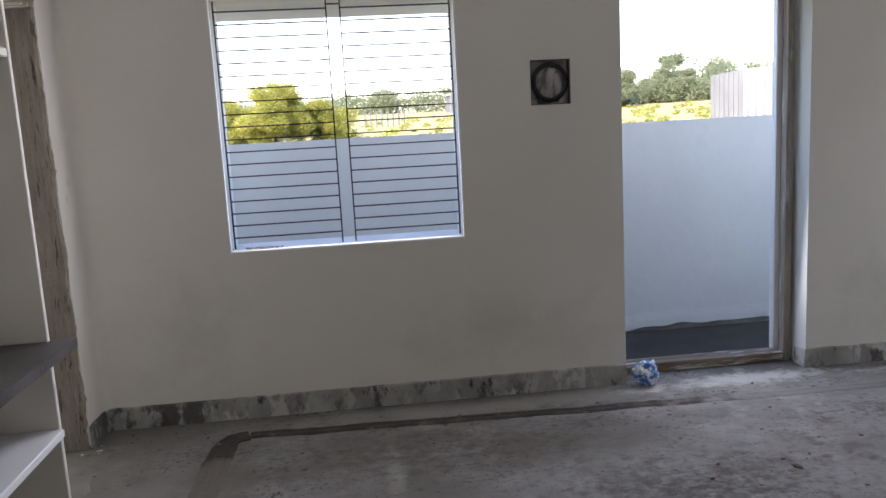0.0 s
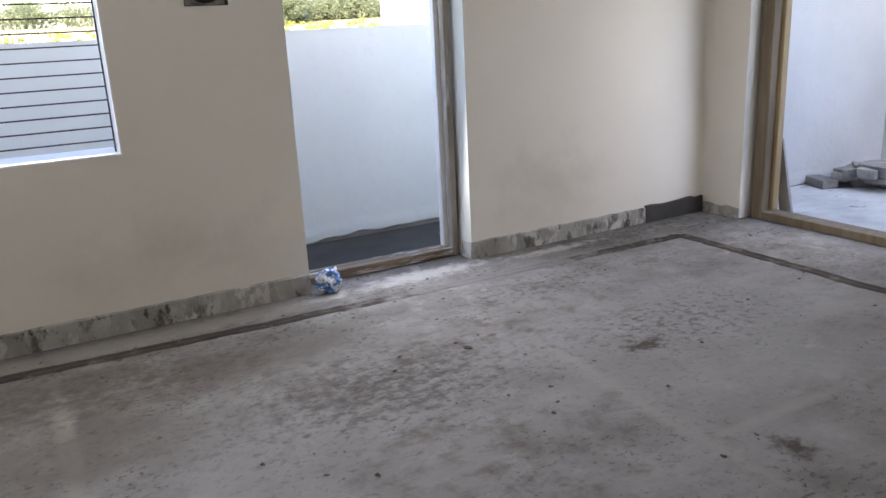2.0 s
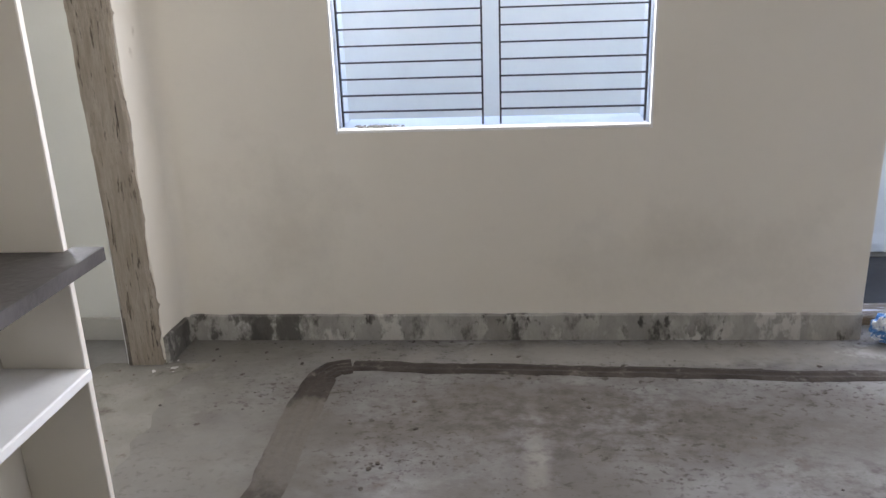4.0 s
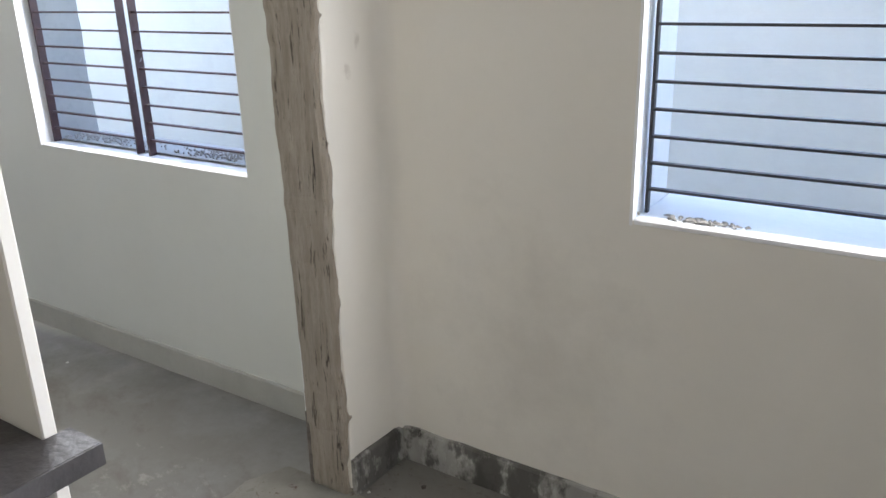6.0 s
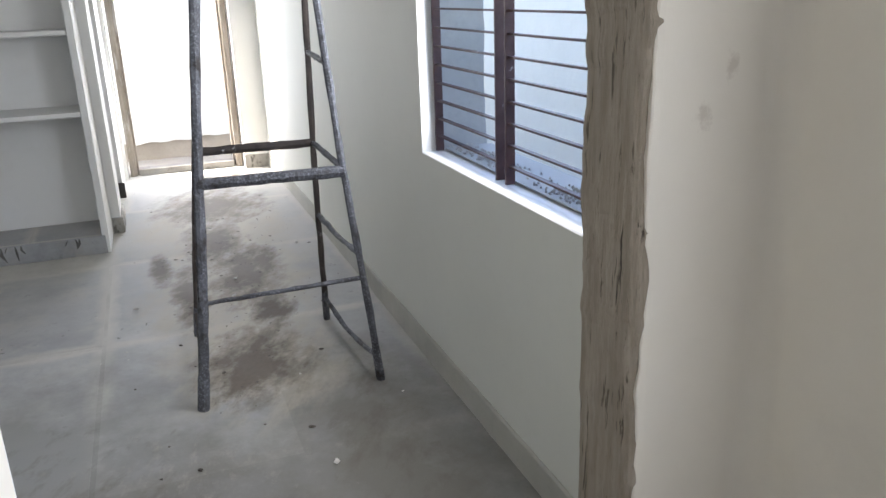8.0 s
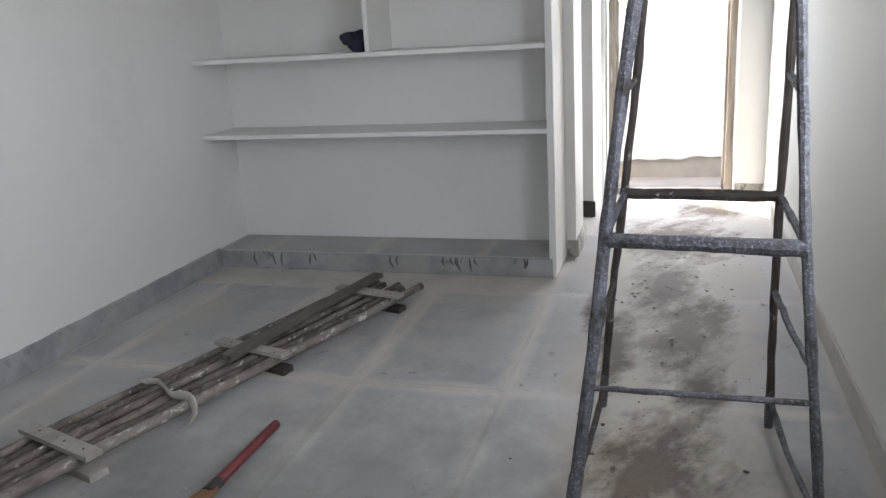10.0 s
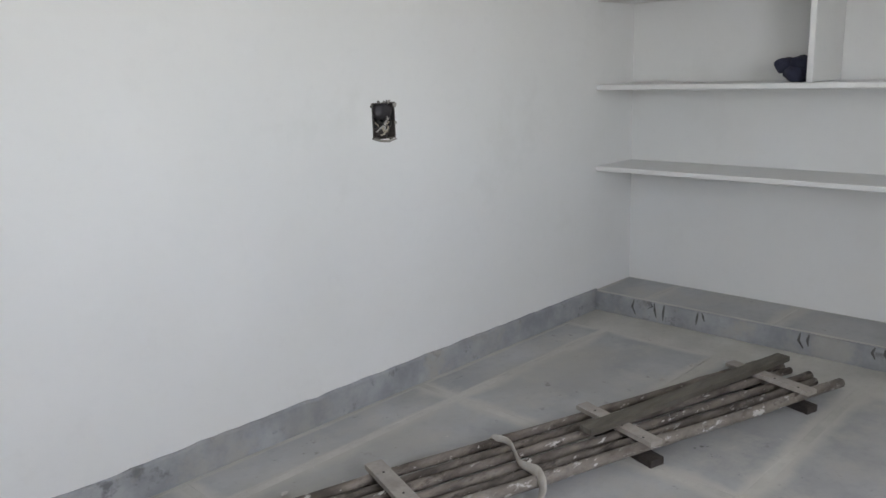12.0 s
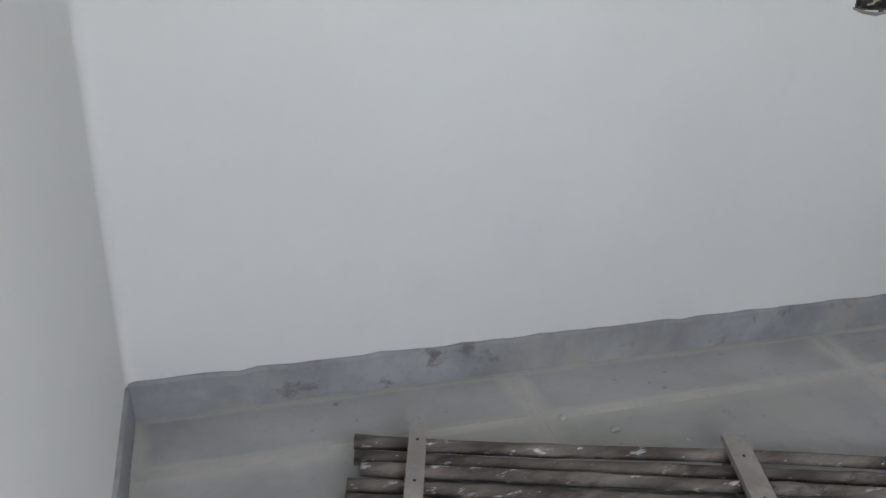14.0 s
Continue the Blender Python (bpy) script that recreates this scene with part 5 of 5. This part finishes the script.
# ---- litter on the floors ----
def crumb(rnd, size):
    bm = bmesh.new()
    bmesh.ops.create_icosphere(bm, subdivisions=1, radius=size, matrix=Matrix.Diagonal((rnd.uniform(0.8, 1.7), rnd.uniform(0.7, 1.2), rnd.uniform(0.2, 0.35), 1)))
    for v in bm.verts:
        v.co *= rnd.uniform(0.55, 1.25)
    low = min(v.co.z for v in bm.verts)
    for v in bm.verts:
        v.co.z = max(0.0, v.co.z - low - size * 0.06)
    return bm


def crumb_mesh(seed, size, material):
    bm = crumb(random.Random(seed), size)
    me = bpy.data.meshes.new("crumb")
    bmesh.ops.recalc_face_normals(bm, faces=bm.faces)
    bm.to_mesh(me)
    bm.free()
    me.materials.append(material)
    return me


CRUMBS = [crumb_mesh(i, s, M_DEBRIS) for i, s in enumerate((0.018, 0.012, 0.008, 0.006, 0.004))]
CHIPS = [crumb_mesh(20 + i, s, M_CHIP) for i, s in enumerate((0.011, 0.007, 0.004))]
_rnd = random.Random(77)


def lay(me, name, x, y, z, label, group):
    ob = new(name, me)
    ob.location = (x, y, z)
    ob.rotation_euler = (0, 0, _rnd.uniform(0, 6.28))
    return tagged(ob, label, "crumb", group)


for _x, _y, _k in ((1.374, 2.797, 0), (0.995, 2.771, 1), (3.213, 2.097, 1), (-0.75, 3.72, 2), (0.1, 3.70, 2), (0.3, 3.74, 3), (-0.2, 3.38, 2), (0.45, 3.28, 3), (1.62, 3.05, 2), (1.8, 3.02, 1)):
    lay(CRUMBS[_k], "mud_crumb", _x, _y, 0.0, "dark dried mud crumb on the hall floor", "mud crumbs in the hall")
for _i in range(215):
    lay(CRUMBS[_rnd.choice((1, 2, 2, 3, 3, 4, 4))], "mud_crumb", _rnd.uniform(-0.9, 3.8), _rnd.uniform(0.9, 3.8), 0.0, "dark dried mud crumb on the hall floor", "mud crumbs in the hall")
for _i in range(46):
    lay(CHIPS[_rnd.choice((0, 1, 2, 2))], "mortar_chip", _rnd.uniform(-5.3, -2.0), _rnd.uniform(0.8, 3.85), 0.005, "pale mortar chip on the stone floor", "mortar chips")
for _i in range(45):
    lay(CRUMBS[_rnd.choice((2, 3, 3, 4))], "mud_crumb", _rnd.uniform(-1.65, -0.7), _rnd.uniform(3.2, 3.9), 0.0, "dark dried mud crumb on the hall floor", "mud crumbs in the hall")
for _i in range(190):
    lay(CRUMBS[_rnd.choice((2, 3, 3, 4, 4))], "soil_crumb", _rnd.gauss(-5.0, 1.1), _rnd.gauss(3.3, 0.25), 0.005, "dark soil crumb on the stone floor", "soil crumbs")


for _i in range(22):
    lay(CHIPS[_rnd.choice((0, 1, 1, 2))], "mortar_chip", _rnd.gauss(-1.68, 0.07), _rnd.uniform(3.60, 3.80) if _i % 2 else _rnd.gauss(3.66, 0.02), 0.001, "pale mortar chip at the foot of the jamb", "mortar chips at the jamb")
# crumpled packet by the door
_pb = bmesh.new()
bmesh.ops.create_icosphere(_pb, subdivisions=4, radius=0.058, matrix=Matrix.Diagonal((1.0, 0.7, 0.75, 1)))
for _v in _pb.verts:
    _v.co *= 1 + 0.45 * noise.noise(_v.co * 30) + 0.25 * noise.noise(_v.co * 70)
_low = min(v.co.z for v in _pb.verts)
for _v in _pb.verts:
    _v.co.z = max(0, _v.co.z - _low - 0.006)
_pk = tagged(link("plastic_packet", _pb, M_BLUEBAG), "crumpled blue and white plastic packet by the doorway", "packet")
_pk.location = (1.15, 3.88, 0.006)
_pk.scale = (1.25, 1.0, 1.45)

# rubble heap and hose on the terrace
_rnd = random.Random(31)
for _i in range(46):
    _bm = bmesh.new()
    _s = _rnd.uniform(0.035, 0.085)
    _flat = _rnd.uniform(0.35, 0.6)
    add_box(_bm, -_s * 1.5, -_s * 0.8, 0, _s * 1.5, _s * 0.8, _s * _flat * 2, 0.004)
    roughen(_bm, 0.012, 22, _i)
    _low = min(v.co.z for v in _bm.verts)
    for _v in _bm.verts:
        _v.co.z -= _low
    _o = link("rubble_stone", _bm, M_RUBBLE)
    _lay = _i // 16
    _o.location = (5.62 + _rnd.uniform(-0.3, 0.3) * (1 - 0.2 * _lay), 3.66 + _rnd.uniform(-0.36, 0.30) * (1 - 0.2 * _lay), 0.055 * _lay)
    _o.rotation_euler = (0, 0, _rnd.uniform(0, 3))
    tagged(_o, "grey broken masonry lump in a heap on the terrace", "rubble", "rubble heap")
_hp = []
for _i in range(90):
    _a = _i * 0.25
    _hp.append((5.68 + 0.13 * math.cos(_a), 3.44 + 0.13 * math.sin(_a), 0.175 + 0.0009 * _i + 0.008 * math.sin(3 * _a)))
tagged(link("hose", tube(_hp, 0.011, 8), M_PVC, None, True), "coiled pale grey hose on the rubble heap", "hose")
tagged(link("loose_board", bar((4.34, 3.46, 0.0), (4.33, 3.57, 0.52), 0.09, 0.02), M_CEMENT), "grey board leaning at the terrace doorway", "board")

# ---- stone slabs of the room floor ----
SLABS = {}


def slab_mesh(w, d, bevel):
    key = (round(w, 3), round(d, 3))
    if key not in SLABS:
        bm = box(-w / 2, -d / 2, 0.0, w / 2, d / 2, 0.0015, bevel)
        me = bpy.data.meshes.new("floor_slab")
        bmesh.ops.recalc_face_normals(bm, faces=bm.faces)
        bm.to_mesh(me)
        bm.free()
        me.materials.append(M_SLAB)
        SLABS[key] = me
    return SLABS[key]


_ys = [SY + 0.02, 0.87, 1.49, 2.11, 2.73, 3.35, NY - 0.02]
_xs = [-7.48, -6.38, -5.215, -4.075, -2.935, -1.832]
for _j in range(len(_ys) - 1):
    for _i in range(len(_xs) - 1):
        _x0, _x1, _y0, _y1 = _xs[_i], _xs[_i + 1], _ys[_j], _ys[_j + 1]
        if _x1 < -5.3 and _y0 < 2.7:
            continue
        if _x1 < -5.3 and _y0 < 2.75:
            _y0 = 2.80
        if _x0 < -5.3 < _x1 and _y0 < 2.7:
            continue
        _gap = 0.0 if _y0 > 2.7 else 0.035
        _o = new("floor_slab", slab_mesh(_x1 - _x0 - _gap, _y1 - _y0 - _gap, 0.0006 if _gap > 0.01 else 0.0))
        _o.location = ((_x0 + _x1) / 2, (_y0 + _y1) / 2, 0.0)
        _o.parent = floor_room
